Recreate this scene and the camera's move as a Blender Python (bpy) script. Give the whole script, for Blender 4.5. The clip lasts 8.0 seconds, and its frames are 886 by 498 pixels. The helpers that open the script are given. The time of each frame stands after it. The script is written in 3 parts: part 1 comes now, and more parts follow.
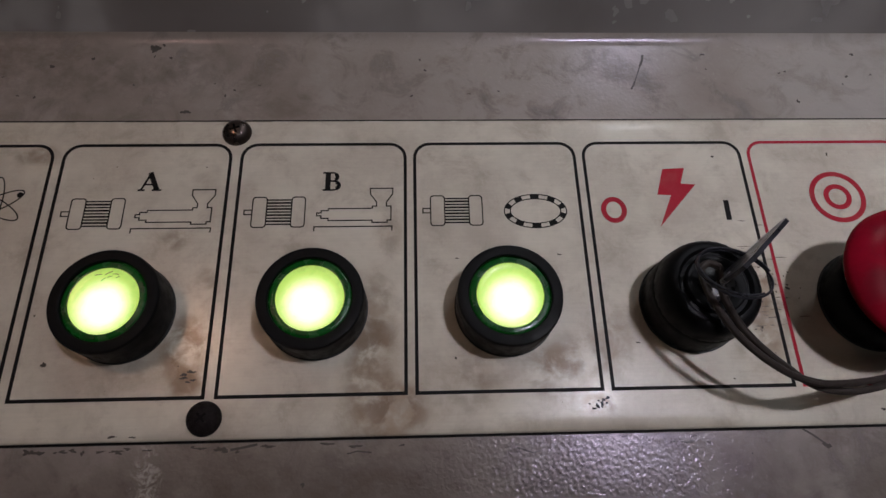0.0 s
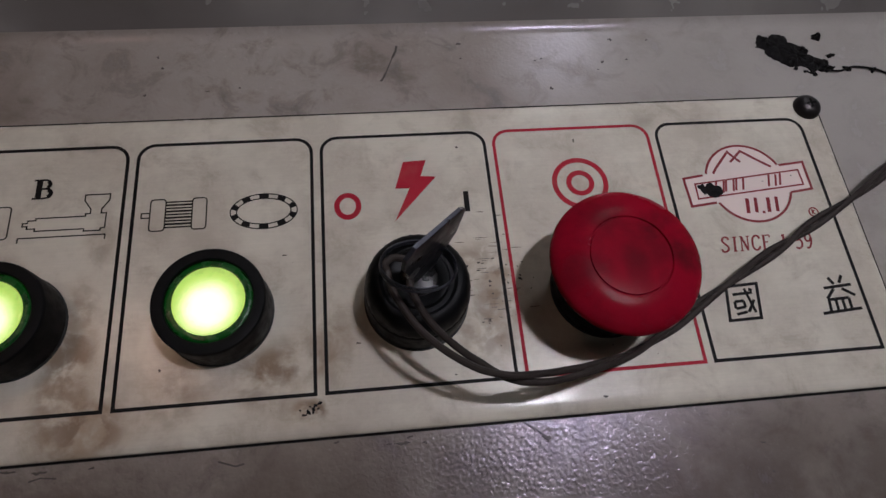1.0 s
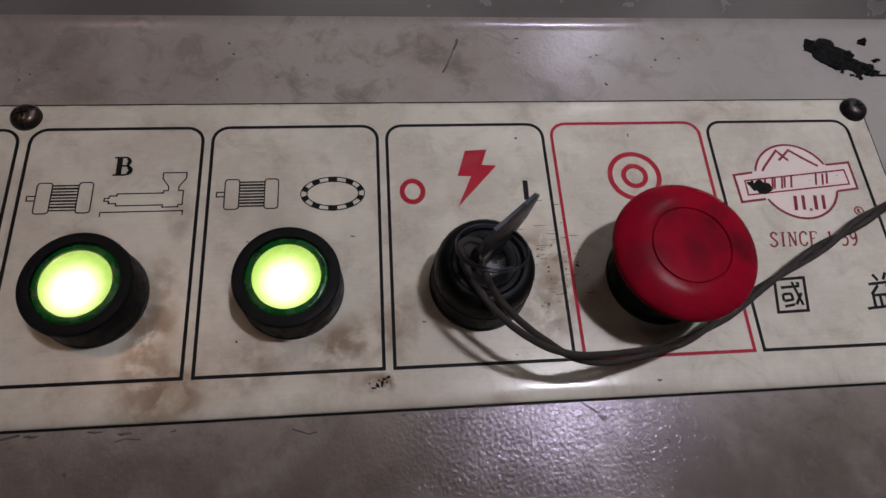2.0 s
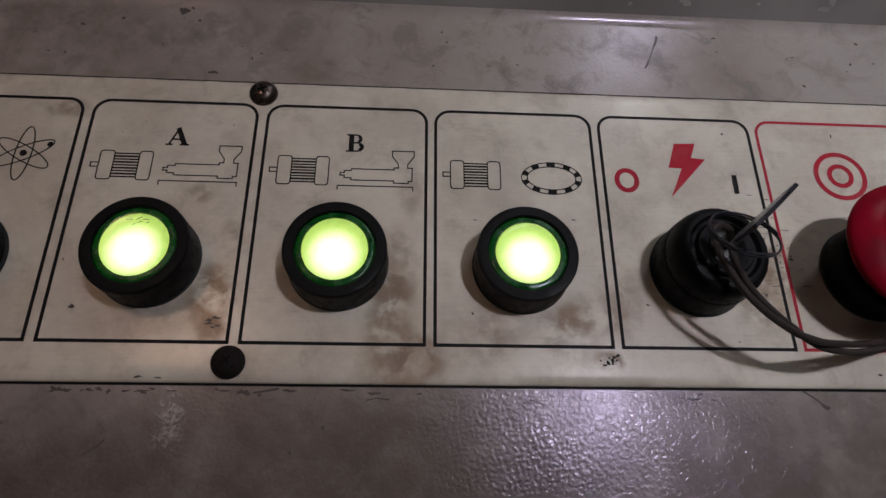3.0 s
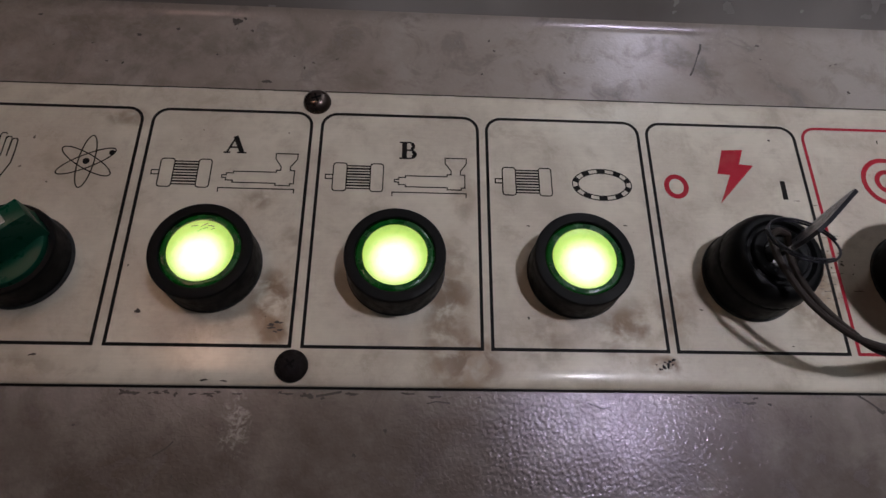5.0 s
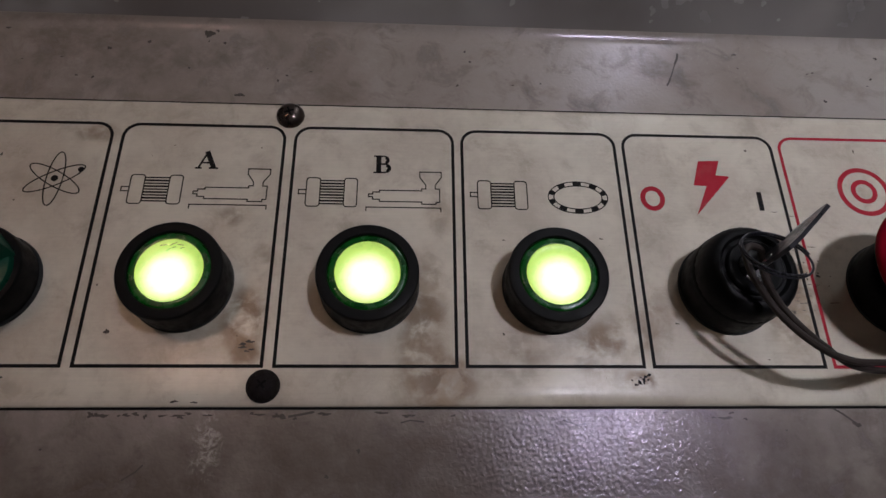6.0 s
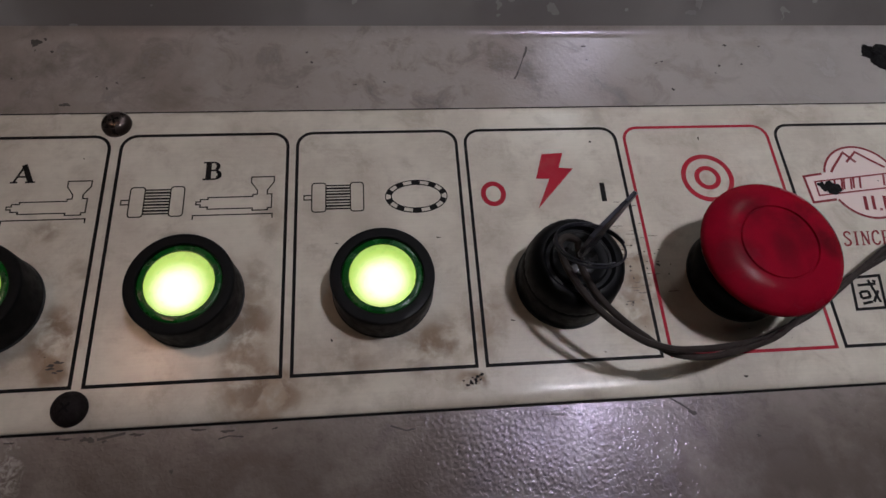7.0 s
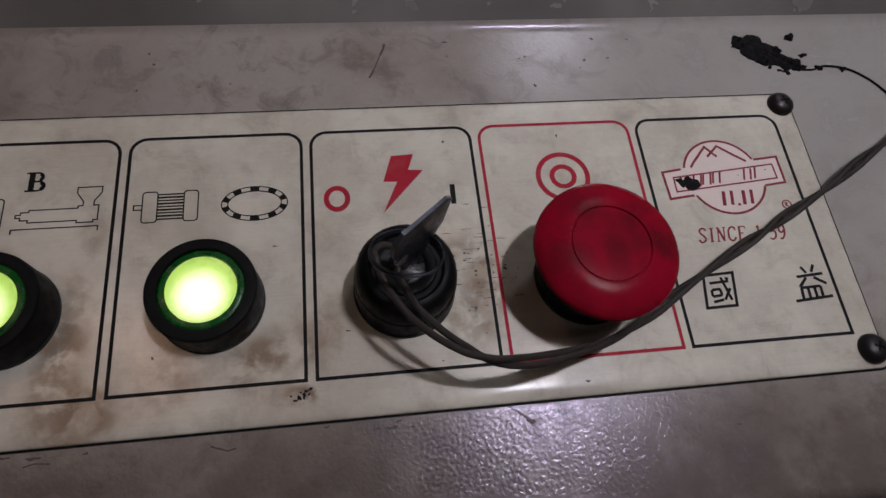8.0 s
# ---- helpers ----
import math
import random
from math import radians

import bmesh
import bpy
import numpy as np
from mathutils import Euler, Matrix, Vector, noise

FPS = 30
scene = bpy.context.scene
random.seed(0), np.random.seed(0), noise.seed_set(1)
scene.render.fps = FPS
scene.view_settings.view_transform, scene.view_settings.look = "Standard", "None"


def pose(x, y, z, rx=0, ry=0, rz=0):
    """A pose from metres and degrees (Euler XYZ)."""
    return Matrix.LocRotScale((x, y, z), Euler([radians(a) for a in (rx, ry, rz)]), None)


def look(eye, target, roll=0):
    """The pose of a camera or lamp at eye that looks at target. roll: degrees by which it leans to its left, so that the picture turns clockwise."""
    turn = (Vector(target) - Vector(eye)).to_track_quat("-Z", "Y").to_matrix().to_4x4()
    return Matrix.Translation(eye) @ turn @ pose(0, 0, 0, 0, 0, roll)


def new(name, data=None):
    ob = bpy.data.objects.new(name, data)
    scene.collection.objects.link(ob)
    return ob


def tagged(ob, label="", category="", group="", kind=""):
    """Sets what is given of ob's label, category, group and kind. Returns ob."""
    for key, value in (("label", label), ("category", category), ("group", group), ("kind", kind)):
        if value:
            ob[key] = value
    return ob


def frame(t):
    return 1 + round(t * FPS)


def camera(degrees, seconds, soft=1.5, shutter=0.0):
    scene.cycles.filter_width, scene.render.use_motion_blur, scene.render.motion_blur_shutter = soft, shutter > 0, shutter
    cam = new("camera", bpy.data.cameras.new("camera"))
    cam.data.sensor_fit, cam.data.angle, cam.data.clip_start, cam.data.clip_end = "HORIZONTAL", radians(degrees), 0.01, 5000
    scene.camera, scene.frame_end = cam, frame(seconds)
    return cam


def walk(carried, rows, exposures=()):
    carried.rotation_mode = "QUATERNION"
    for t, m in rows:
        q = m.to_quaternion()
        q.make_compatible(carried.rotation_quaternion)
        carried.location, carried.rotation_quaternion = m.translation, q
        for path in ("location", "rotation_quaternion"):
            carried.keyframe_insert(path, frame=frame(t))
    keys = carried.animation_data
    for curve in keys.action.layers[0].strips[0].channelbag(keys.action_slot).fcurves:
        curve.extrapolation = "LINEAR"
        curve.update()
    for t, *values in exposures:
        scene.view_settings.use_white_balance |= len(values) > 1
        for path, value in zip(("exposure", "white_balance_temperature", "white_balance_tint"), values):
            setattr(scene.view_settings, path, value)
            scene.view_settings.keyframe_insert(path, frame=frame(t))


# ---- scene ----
cam = camera(70.9, 8.0)
PATH = [
    (0, (0.0560, -0.0290, 1.0760), (0.138, 0.731, -0.772), 5.0),
    (0.2, (0.0707, -0.0296, 1.0739), (0.1888, 0.7388, -0.7677), 6.6),
    (0.5, (0.0920, -0.0330, 1.0740), (0.223, 0.720, -0.774), 7.5),
    (0.7, (0.1074, -0.0330, 1.0724), (0.2596, 0.7328, -0.7674), 7.8),
    (1, (0.1270, -0.0310, 1.0720), (0.333, 0.729, -0.767), 10.5),
    (1.2, (0.1380, -0.0330, 1.0710), (0.347, 0.734, -0.764), 10.2),
    (1.5, (0.1389, -0.0344, 1.0717), (0.348, 0.731, -0.764), 10.4),
    (1.8, (0.1237, -0.0351, 1.0745), (0.327, 0.721, -0.766), 11.2),
    (2.05, (0.1060, -0.0360, 1.0766), (0.299, 0.715, -0.767), 11.7),
    (2.3, (0.0900, -0.0380, 1.0770), (0.270, 0.722, -0.764), 11.6),
    (2.5, (0.0760, -0.0410, 1.0760), (0.240, 0.738, -0.758), 11.0),
    (2.7, (0.0663, -0.0425, 1.0744), (0.1978, 0.7376, -0.7594), 9.7),
    (3, (0.0470, -0.0440, 1.0760), (0.160, 0.731, -0.764), 8.9),
    (3.2, (0.0364, -0.0465, 1.0754), (0.1290, 0.7433, -0.7585), 8.0),
    (3.5, (0.0240, -0.0460, 1.0780), (0.109, 0.755, -0.753), 7.6),
    (3.8, (0.0137, -0.0493, 1.0791), (0.0649, 0.7724, -0.7426), 6.1),
    (4, (0.0060, -0.0510, 1.0810), (0.055, 0.761, -0.746), 6.4),
    (4.2, (0.0055, -0.0514, 1.0791), (0.0404, 0.7494, -0.7515), 5.7),
    (4.5, (0.0120, -0.0490, 1.0810), (0.053, 0.745, -0.754), 5.7),
    (4.8, (0.0252, -0.0470, 1.0785), (0.0958, 0.7611, -0.7487), 6.5),
    (5, (0.0320, -0.0450, 1.0780), (0.122, 0.745, -0.757), 7.2),
    (5.2, (0.0360, -0.0420, 1.0780), (0.146, 0.734, -0.763), 8.2),
    (5.5, (0.0377, -0.0400, 1.0782), (0.156, 0.731, -0.765), 8.6),
    (5.75, (0.0377, -0.0394, 1.0785), (0.154, 0.737, -0.762), 8.4),
    (6, (0.0379, -0.0394, 1.0788), (0.149, 0.745, -0.757), 8.1),
    (6.3, (0.0410, -0.0400, 1.0790), (0.152, 0.754, -0.753), 7.7),
    (6.5, (0.0470, -0.0410, 1.0790), (0.164, 0.761, -0.750), 7.5),
    (6.7, (0.0588, -0.0408, 1.0786), (0.1927, 0.7698, -0.7446), 7.9),
    (7, (0.0820, -0.0400, 1.0760), (0.275, 0.759, -0.747), 10.4),
    (7.2, (0.0944, -0.0408, 1.0743), (0.2970, 0.7461, -0.7513), 10.9),
    (7.5, (0.1120, -0.0400, 1.0740), (0.360, 0.742, -0.751), 13.3),
    (7.8, (0.1217, -0.0394, 1.0717), (0.3893, 0.7418, -0.7509), 14.1),
    (8, (0.1260, -0.0370, 1.0750), (0.376, 0.734, -0.754), 12.9),
]
walk(cam, [(t, look(eye, target, roll)) for t, eye, target, roll in PATH],
     exposures=((0.0, -0.24), (0.5, -0.29), (1.0, -0.33), (2.3, -0.08), (2.5, -0.09), (3.0, -0.24), (4.0, -0.19), (5.0, -0.20), (6.5, -0.25), (7.5, -0.38), (8.0, -0.31)))

# ---- units and light ----
U = 0.0011            # one drawing unit of the label plate, in metres
Z = 0.9               # height of the label plate's face
DESK = -1.4           # desk surface under the plate's face, in drawing units

world = bpy.data.worlds.new("workshop_air")
scene.world = world
world.use_nodes = True
world.node_tree.nodes["Background"].inputs[0].default_value = (0.012, 0.012, 0.013, 1)
world.node_tree.nodes["Background"].inputs[1].default_value = 1.0


def lamp(name, at, size, power, colour, aim=(0.1, 0.03, 0.9), shape="DISK", size_y=0.1, spread=180):
    data = bpy.data.lights.new(name, "AREA")
    data.shape, data.size, data.energy, data.color = shape, size, power, colour
    if shape == "RECTANGLE":
        data.size_y = size_y
    data.spread = radians(spread)
    ob = new(name, data)
    ob.matrix_world = look(at, aim)
    return ob


lamp("ceiling_lamp_near", (0.77, 0.15, 3.05), 0.18, 0.47, (0.93, 0.92, 1.04), aim=(0.25, 0.07, 0.9), spread=22)
lamp("ceiling_lamp_warm", (-0.72, 0.52, 3.0), 0.20, 0.072, (1.0, 0.62, 0.43), aim=(-0.15, 0.02, 0.9), spread=19)
lamp("ceiling_lamp_far", (1.12, 2.05, 3.10), 0.22, 10.5, (0.90, 0.94, 1.0), shape="RECTANGLE", size_y=0.6)
for x, wide in ((0.06, 0.95), (1.75, 0.95), (-1.75, 0.95)):
    lamp("ceiling_panel_light", (x, -1.4, 3.29), wide, 0.85, (1.0, 0.92, 0.92), (x, -1.39, 0), "RECTANGLE", 0.6)


# ---- materials ----
class Nodes:
    """A small helper to write node trees."""

    def __init__(self, name):
        self.mat = bpy.data.materials.new(name)
        self.mat.use_nodes = True
        self.tree = self.mat.node_tree
        self.bsdf = self.tree.nodes["Principled BSDF"]
        self.coord = self.tree.nodes.new("ShaderNodeTexCoord")

    def add(self, kind, **values):
        n = self.tree.nodes.new(kind)
        for k, v in values.items():
            n.inputs[k].default_value = v
        return n

    def link(self, a, b):
        self.tree.links.new(a, b)

    def place(self, scale=(1, 1, 1), turn=(0, 0, 0)):
        m = self.add("ShaderNodeMapping")
        m.inputs["Scale"].default_value = scale
        m.inputs["Rotation"].default_value = turn
        self.link(self.coord.outputs["Object"], m.inputs["Vector"])
        return m.outputs["Vector"]

    def noise(self, scale, detail=4.0, rough=0.55, vector=None, distort=0.0):
        n = self.add("ShaderNodeTexNoise", Scale=scale, Detail=detail, Roughness=rough, Distortion=distort)
        self.link(vector or self.coord.outputs["Object"], n.inputs["Vector"])
        return n.outputs["Fac"]

    def math(self, op, a, b=0.0, clamp=False):
        n = self.tree.nodes.new("ShaderNodeMath")
        n.operation, n.use_clamp = op, clamp
        for i, v in enumerate((a, b)):
            if isinstance(v, (int, float)):
                n.inputs[i].default_value = v
            else:
                self.link(v, n.inputs[i])
        return n.outputs[0]

    def ramp(self, value, lo, hi, to_lo=0.0, to_hi=1.0, smooth=True):
        n = self.tree.nodes.new("ShaderNodeMapRange")
        n.interpolation_type = "SMOOTHSTEP" if smooth else "LINEAR"
        self.link(value, n.inputs["Value"])
        for k, v in (("From Min", lo), ("From Max", hi), ("To Min", to_lo), ("To Max", to_hi)):
            n.inputs[k].default_value = v
        return n.outputs["Result"]

    def mix(self, fac, a, b):
        n = self.tree.nodes.new("ShaderNodeMix")
        n.data_type = "RGBA"
        for v, s in ((fac, n.inputs[0]), (a, n.inputs[6]), (b, n.inputs[7])):
            if isinstance(v, (int, float)):
                s.default_value = v
            elif isinstance(v, tuple):
                s.default_value = (*v, 1)
            else:
                self.link(v, s)
        return n.outputs[2]

    def bump(self, height, distance, strength=1.0, under=None):
        n = self.add("ShaderNodeBump", Strength=strength, Distance=distance)
        self.link(height, n.inputs["Height"])
        if under:
            self.link(under, n.inputs["Normal"])
        return n.outputs["Normal"]

    def spot(self, x, y, rx, ry=None, power=1.0, fuzz=None):
        """A soft round patch at (x, y) of the plan, in drawing units, broken up by a noise."""
        ry = ry or rx
        s = self.tree.nodes.new("ShaderNodeSeparateXYZ")
        self.link(self.coord.outputs["Object"], s.inputs[0])
        dx = self.math("MULTIPLY", self.math("SUBTRACT", s.outputs[0], x * U), 1 / (rx * U))
        dy = self.math("MULTIPLY", self.math("SUBTRACT", s.outputs[1], y * U), 1 / (ry * U))
        d = self.math("ADD", self.math("MULTIPLY", dx, dx), self.math("MULTIPLY", dy, dy))
        body = self.ramp(d, 1.0, 0.0, 0.0, power)
        return self.math("MULTIPLY", body, fuzz) if fuzz else body

    def set(self, **values):
        for k, v in values.items():
            k = k.replace("_", " ")
            if isinstance(v, (int, float)):
                self.bsdf.inputs[k].default_value = v
            elif isinstance(v, tuple):
                self.bsdf.inputs[k].default_value = (*v, 1)
            else:
                self.link(v, self.bsdf.inputs[k])
        return self.mat


def plain(name, colour, rough=0.5, metal=0.0, dirt=0.25, grain=900, relief=0.00003, dark=(0.02, 0.016, 0.012), gloss=0.5):
    n = Nodes(name)
    worn = n.ramp(n.noise(grain * 0.12, 5), 0.45, 0.75, 0.0, dirt)
    c = n.mix(worn, colour, dark)
    r = n.ramp(n.noise(grain * 0.3, 3), 0.3, 0.7, max(rough - 0.1, 0.02), min(rough + 0.12, 1))
    return n.set(Base_Color=c, Roughness=r, Metallic=metal, Specular_IOR_Level=gloss, Normal=n.bump(n.noise(grain, 3), relief))


def desk_paint():
    """Structured grey-beige powder coat with grime, rub marks and a painted-in darker front."""
    n = Nodes("structured_paint")
    big = n.ramp(n.noise(14, 6, 0.6), 0.42, 0.72)
    mid = n.ramp(n.noise(70, 7, 0.68, distort=0.6), 0.47, 0.74)
    fine = n.ramp(n.noise(420, 4, 0.7), 0.60, 0.80)
    base = n.mix(big, (0.345, 0.302, 0.272), (0.26, 0.218, 0.188))
    base = n.mix(n.math("MULTIPLY", mid, 0.78), base, (0.12, 0.10, 0.085))
    base = n.mix(n.math("MULTIPLY", fine, 0.30), base, (0.07, 0.06, 0.05))
    pale = n.ramp(n.noise(650, 3, 0.6), 0.56, 0.72, 0.0, 0.35)
    base = n.mix(n.math("MULTIPLY", pale, n.ramp(n.noise(38, 4, 0.6), 0.40, 0.62)), base, (0.44, 0.40, 0.36))
    rubbed = n.ramp(n.noise(26, 6, 0.7, n.place((1, 1.6, 1), (0, 0, 0.5))), 0.52, 0.70, 0.0, 0.55)
    base = n.mix(rubbed, base, (0.15, 0.115, 0.092))
    soot = n.noise(160, 5, 0.7)
    base = n.mix(n.spot(-90, 96, 190, 60, 0.55, n.ramp(n.noise(30, 6, 0.65), 0.3, 0.6)), base, (0.19, 0.155, 0.125))
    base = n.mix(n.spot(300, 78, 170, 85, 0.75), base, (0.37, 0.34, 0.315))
    # front strip darkened: shade put into the paint colour, broken up by noise
    front_shade = n.ramp(n.noise(45, 6, 0.65), 0.25, 0.6, 0.55, 1.0)
    base = n.mix(n.spot(60, -46, 520, 48, 0.88, front_shade), base, (0.085, 0.064, 0.052))
    for x, y, rx, ry, p in ((5, -20, 20, 8, 0.35), (-20, 100, 30, 12, 0.30), (-60, 100, 30, 16, 0.3), (-40, -30, 30, 8, 0.30)):
        base = n.mix(n.spot(x, y, rx, ry, p, n.ramp(soot, 0.35, 0.65)), base, (0.09, 0.07, 0.055))
    base = n.mix(n.spot(-15, -19, 5, 12, 0.6, n.ramp(n.noise(330, 5, 0.7, distort=1.2), 0.46, 0.64)), base, (0.46, 0.43, 0.39))
    peel = n.noise(820, 1.2, 0.42, distort=0.5)
    where = n.tree.nodes.new("ShaderNodeSeparateXYZ")
    n.link(n.coord.outputs["Object"], where.inputs[0])
    n1 = n.bump(n.math("MULTIPLY", peel, n.ramp(where.outputs[1], 0.03, 0.10, 1.0, 0.45)), 0.00013)
    n2 = n.bump(n.noise(180, 2), 0.00007, under=n1)
    rough = n.ramp(mid, 0, 1, 0.18, 0.34)
    # violet specular tint puts the lamp's purplish reflection into the paint
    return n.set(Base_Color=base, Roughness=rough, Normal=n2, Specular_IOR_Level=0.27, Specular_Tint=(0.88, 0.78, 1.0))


def plate_face():
    """Off-white lacquered aluminium, brushed lengthwise, with brown handling stains."""
    n = Nodes("lacquered_plate")
    brushed = n.noise(60, 4, 0.6, n.place((1, 26, 1)))
    base = n.mix(n.ramp(brushed, 0.3, 0.7), (0.615, 0.566, 0.474), (0.645, 0.592, 0.495))
    cloud = n.ramp(n.noise(30, 6, 0.64), 0.36, 0.70)
    base = n.mix(n.math("MULTIPLY", cloud, 0.62), base, (0.35, 0.295, 0.235))
    smear = n.ramp(n.noise(150, 4, 0.55, distort=0.35), 0.40, 0.60)
    soft = n.ramp(n.noise(110, 5, 0.6), 0.35, 0.65)
    for x, y, rx, ry, p in ((-9, 13, 8, 10, 0.9), (-8, 4, 5, 5, 0.8), (38, 5, 8, 20, 0.6), (40, 24, 5, 12, 0.4), (84, 4, 8, 8, 0.5), (102, 12, 7, 11, 0.45), (66, 20, 6, 18, 0.3), (93, 9, 10, 8, 0.4), (147, 18, 5, 14, 0.4), (-6, 30, 5, 7, 0.35), (60, 0, 14, 8, 0.3), (-16, 43, 5, 4, 0.55), (-58, 70, 8, 4, 0.55),
                            (39, 15, 7, 9, 0.5), (45, -4, 9, 8, 0.9), (88, 7, 8, 6, 0.55), (43, 44, 5, 6, 0.3),
                            (-20, 8, 12, 5, 0.3), (-70, -6, 14, 4, 0.35), (92, -3, 6, 5, 0.3), (97, -3.8, 5, 3.4, 0.95), (97.4, -3.6, 3, 2, 0.8), (20, 38, 6, 5, 0.25),
                            (142, 32, 11, 7, 0.45), (141, 14, 9, 11, 0.5), (147, 24, 7, 9, 0.45), (70, 5, 12, 5, 0.25), (-88, 4, 10, 5, 0.3)):
        base = n.mix(n.spot(x, y, rx * 1.25, ry * 1.3, p * 0.85, soft), base, (0.31, 0.22, 0.145))
        base = n.mix(n.spot(x, y, rx, ry, p * 0.85, smear), base, (0.165, 0.10, 0.062))
    haze = n.ramp(n.noise(75, 6, 0.7, distort=0.4), 0.46, 0.76, 0.0, 0.42)
    base = n.mix(haze, base, (0.24, 0.185, 0.135))
    speck = n.ramp(n.noise(700, 3, 0.7), 0.715, 0.76)
    for x, y, rx, ry in ((143, 24, 14, 18), (146, 26, 8, 10), (98, -3, 8, 5), (-30, 30, 60, 50), (80, 20, 60, 40), (-7, 5, 5, 6)):
        base = n.mix(n.spot(x, y, rx, ry, 0.9, speck), base, (0.04, 0.03, 0.022))
    rough = n.ramp(cloud, 0, 1, 0.18, 0.34)
    n1 = n.bump(n.noise(90, 3), 0.00010)
    return n.set(Base_Color=base, Roughness=rough, Specular_IOR_Level=0.28, Normal=n.bump(brushed, 0.000012, under=n1))


def lit_lens():
    """Backlit green lens: white-hot over the lamp, yellow-green towards the rim."""
    n = Nodes("lit_green_lens")
    s = n.tree.nodes.new("ShaderNodeSeparateXYZ")
    n.link(n.coord.outputs["Object"], s.inputs[0])
    y = n.math("ADD", s.outputs[1], 1.7 * U)
    d = n.math("SQRT", n.math("ADD", n.math("MULTIPLY", s.outputs[0], s.outputs[0]), n.math("MULTIPLY", y, y)))
    grime = n.ramp(n.noise(420, 5, 0.65), 0.42, 0.72, 1.0, 0.82)
    core = n.ramp(d, 8.4 * U, 2.8 * U)
    glow = n.mix(core, (0.76, 0.99, 0.21), (1.4, 1.4, 1.0))
    level = n.math("MULTIPLY", n.ramp(d, 11.0 * U, 3.5 * U, 0.55, 1.3), grime)
    return n.set(Base_Color=(0.10, 0.35, 0.05), Roughness=0.25, Emission_Color=glow, Emission_Strength=level)


def red_cap():
    n = Nodes("red_mushroom_plastic")
    a = n.ramp(n.noise(60, 5, 0.6), 0.4, 0.7)
    base = n.mix(a, (0.26, 0.005, 0.017), (0.17, 0.004, 0.012))
    soot = n.ramp(n.noise(90, 4, 0.5, distort=0.3), 0.28, 0.66)
    for x, y, rx, ry, p in ((15, 1, 6, 8, 0.98), (8, 8, 10, 5, 0.6), (4, 2, 10, 7, 0.42), (1, -3, 4, 11, 0.4), (-3, 9, 6, 6, 0.45), (-12, -2, 6, 5, 0.45), (-6, 12, 9, 5, 0.4)):
        base = n.mix(n.spot(x, y, rx, ry, p, soot), base, (0.045, 0.008, 0.009))
    scratch = n.noise(700, 3, 0.6, n.place((1, 7, 1), (0, 0, 0.6)))
    return n.set(Base_Color=base, Specular_IOR_Level=0.045, Roughness=n.ramp(a, 0, 1, 0.22, 0.34), Normal=n.bump(scratch, 0.00002, under=n.bump(n.noise(1500, 2), 0.00002)))


# grey darker than the desk: the slope's shade is put into this colour
REAR = plain("shaded_grey_paint", (0.16, 0.143, 0.134), 0.16, dirt=0.3, grain=260, relief=0.00002, dark=(0.10, 0.085, 0.075), gloss=1.0)
PAINT, FACE, LENS, RED = desk_paint(), plate_face(), lit_lens(), red_cap()
BLACK = plain("black_moulded_plastic", (0.004, 0.004, 0.0045), 0.50, dirt=0.3, dark=(0.010, 0.009, 0.008), gloss=0.12)
RUBBER = plain("black_rubber_gasket", (0.02, 0.02, 0.02), 0.7)
GREEN = plain("dark_green_plastic", (0.003, 0.055, 0.031), 0.34, dirt=0.2, dark=(0.006, 0.03, 0.018), gloss=0.25)
GLASS_GREEN = plain("deep_green_collar", (0.003, 0.045, 0.010), 0.25, dirt=0.1, gloss=0.3)
LEAK = plain("backlit_green_collar", (0.003, 0.045, 0.010), 0.25, dirt=0.1, gloss=0.3)
LEAK.node_tree.nodes["Principled BSDF"].inputs["Emission Color"].default_value = (0.02, 0.30, 0.02, 1)
LEAK.node_tree.nodes["Principled BSDF"].inputs["Emission Strength"].default_value = 0.05
WHITE = plain("white_insert", (0.62, 0.62, 0.58), 0.5, dirt=0.25)
INK = plain("black_print", (0.006, 0.005, 0.005), 0.6, dirt=0.15, dark=(0.05, 0.035, 0.025), gloss=0.15)
RED_INK = plain("red_print", (0.38, 0.010, 0.026), 0.6, dirt=0.2, dark=(0.3, 0.12, 0.09), gloss=0.2)
ROSE_INK = plain("rose_print", (0.22, 0.022, 0.028), 0.6, dirt=0.25, dark=(0.35, 0.18, 0.15), gloss=0.2)
ROSE_TINT = plain("pale_rose_tint", (0.70, 0.57, 0.52), 0.5, dirt=0.2, dark=(0.5, 0.42, 0.36))
STEEL = plain("dark_screw_steel", (0.085, 0.065, 0.058), 0.30, 0.9, dirt=0.6)
GRIMY = plain("grimy_screw_steel", (0.012, 0.008, 0.008), 0.7, 0.3, dirt=0.5, grain=1600, relief=0.0003, gloss=0.25)
WORN = plain("worn_dark_steel", (0.035, 0.030, 0.030), 0.42, 0.8, dirt=0.6)
NICKEL = plain("worn_nickel", (0.42, 0.42, 0.44), 0.32, 1.0, dirt=0.35)
KEY_METAL = plain("grey_key_metal", (0.075, 0.075, 0.09), 0.36, 0.9, dirt=0.4)
CORD = plain("grey_brown_cord", (0.030, 0.022, 0.019), 0.62, dirt=0.5, dark=(0.045, 0.036, 0.03), gloss=0.25)
SOOT_AND_GAP = plain("black_grease_and_gap", (0.006, 0.005, 0.005), 0.7, dirt=0.2, grain=2500, relief=0.0002, gloss=0.12)
SCUFF = plain("dark_scuff", (0.06, 0.048, 0.04), 0.7)
STREAK = plain("wiped_soot", (0.16, 0.14, 0.12), 0.7, dirt=0.4, gloss=0.2)
CONCRETE = plain("concrete_floor", (0.20, 0.19, 0.18), 0.75, grain=60, relief=0.002)
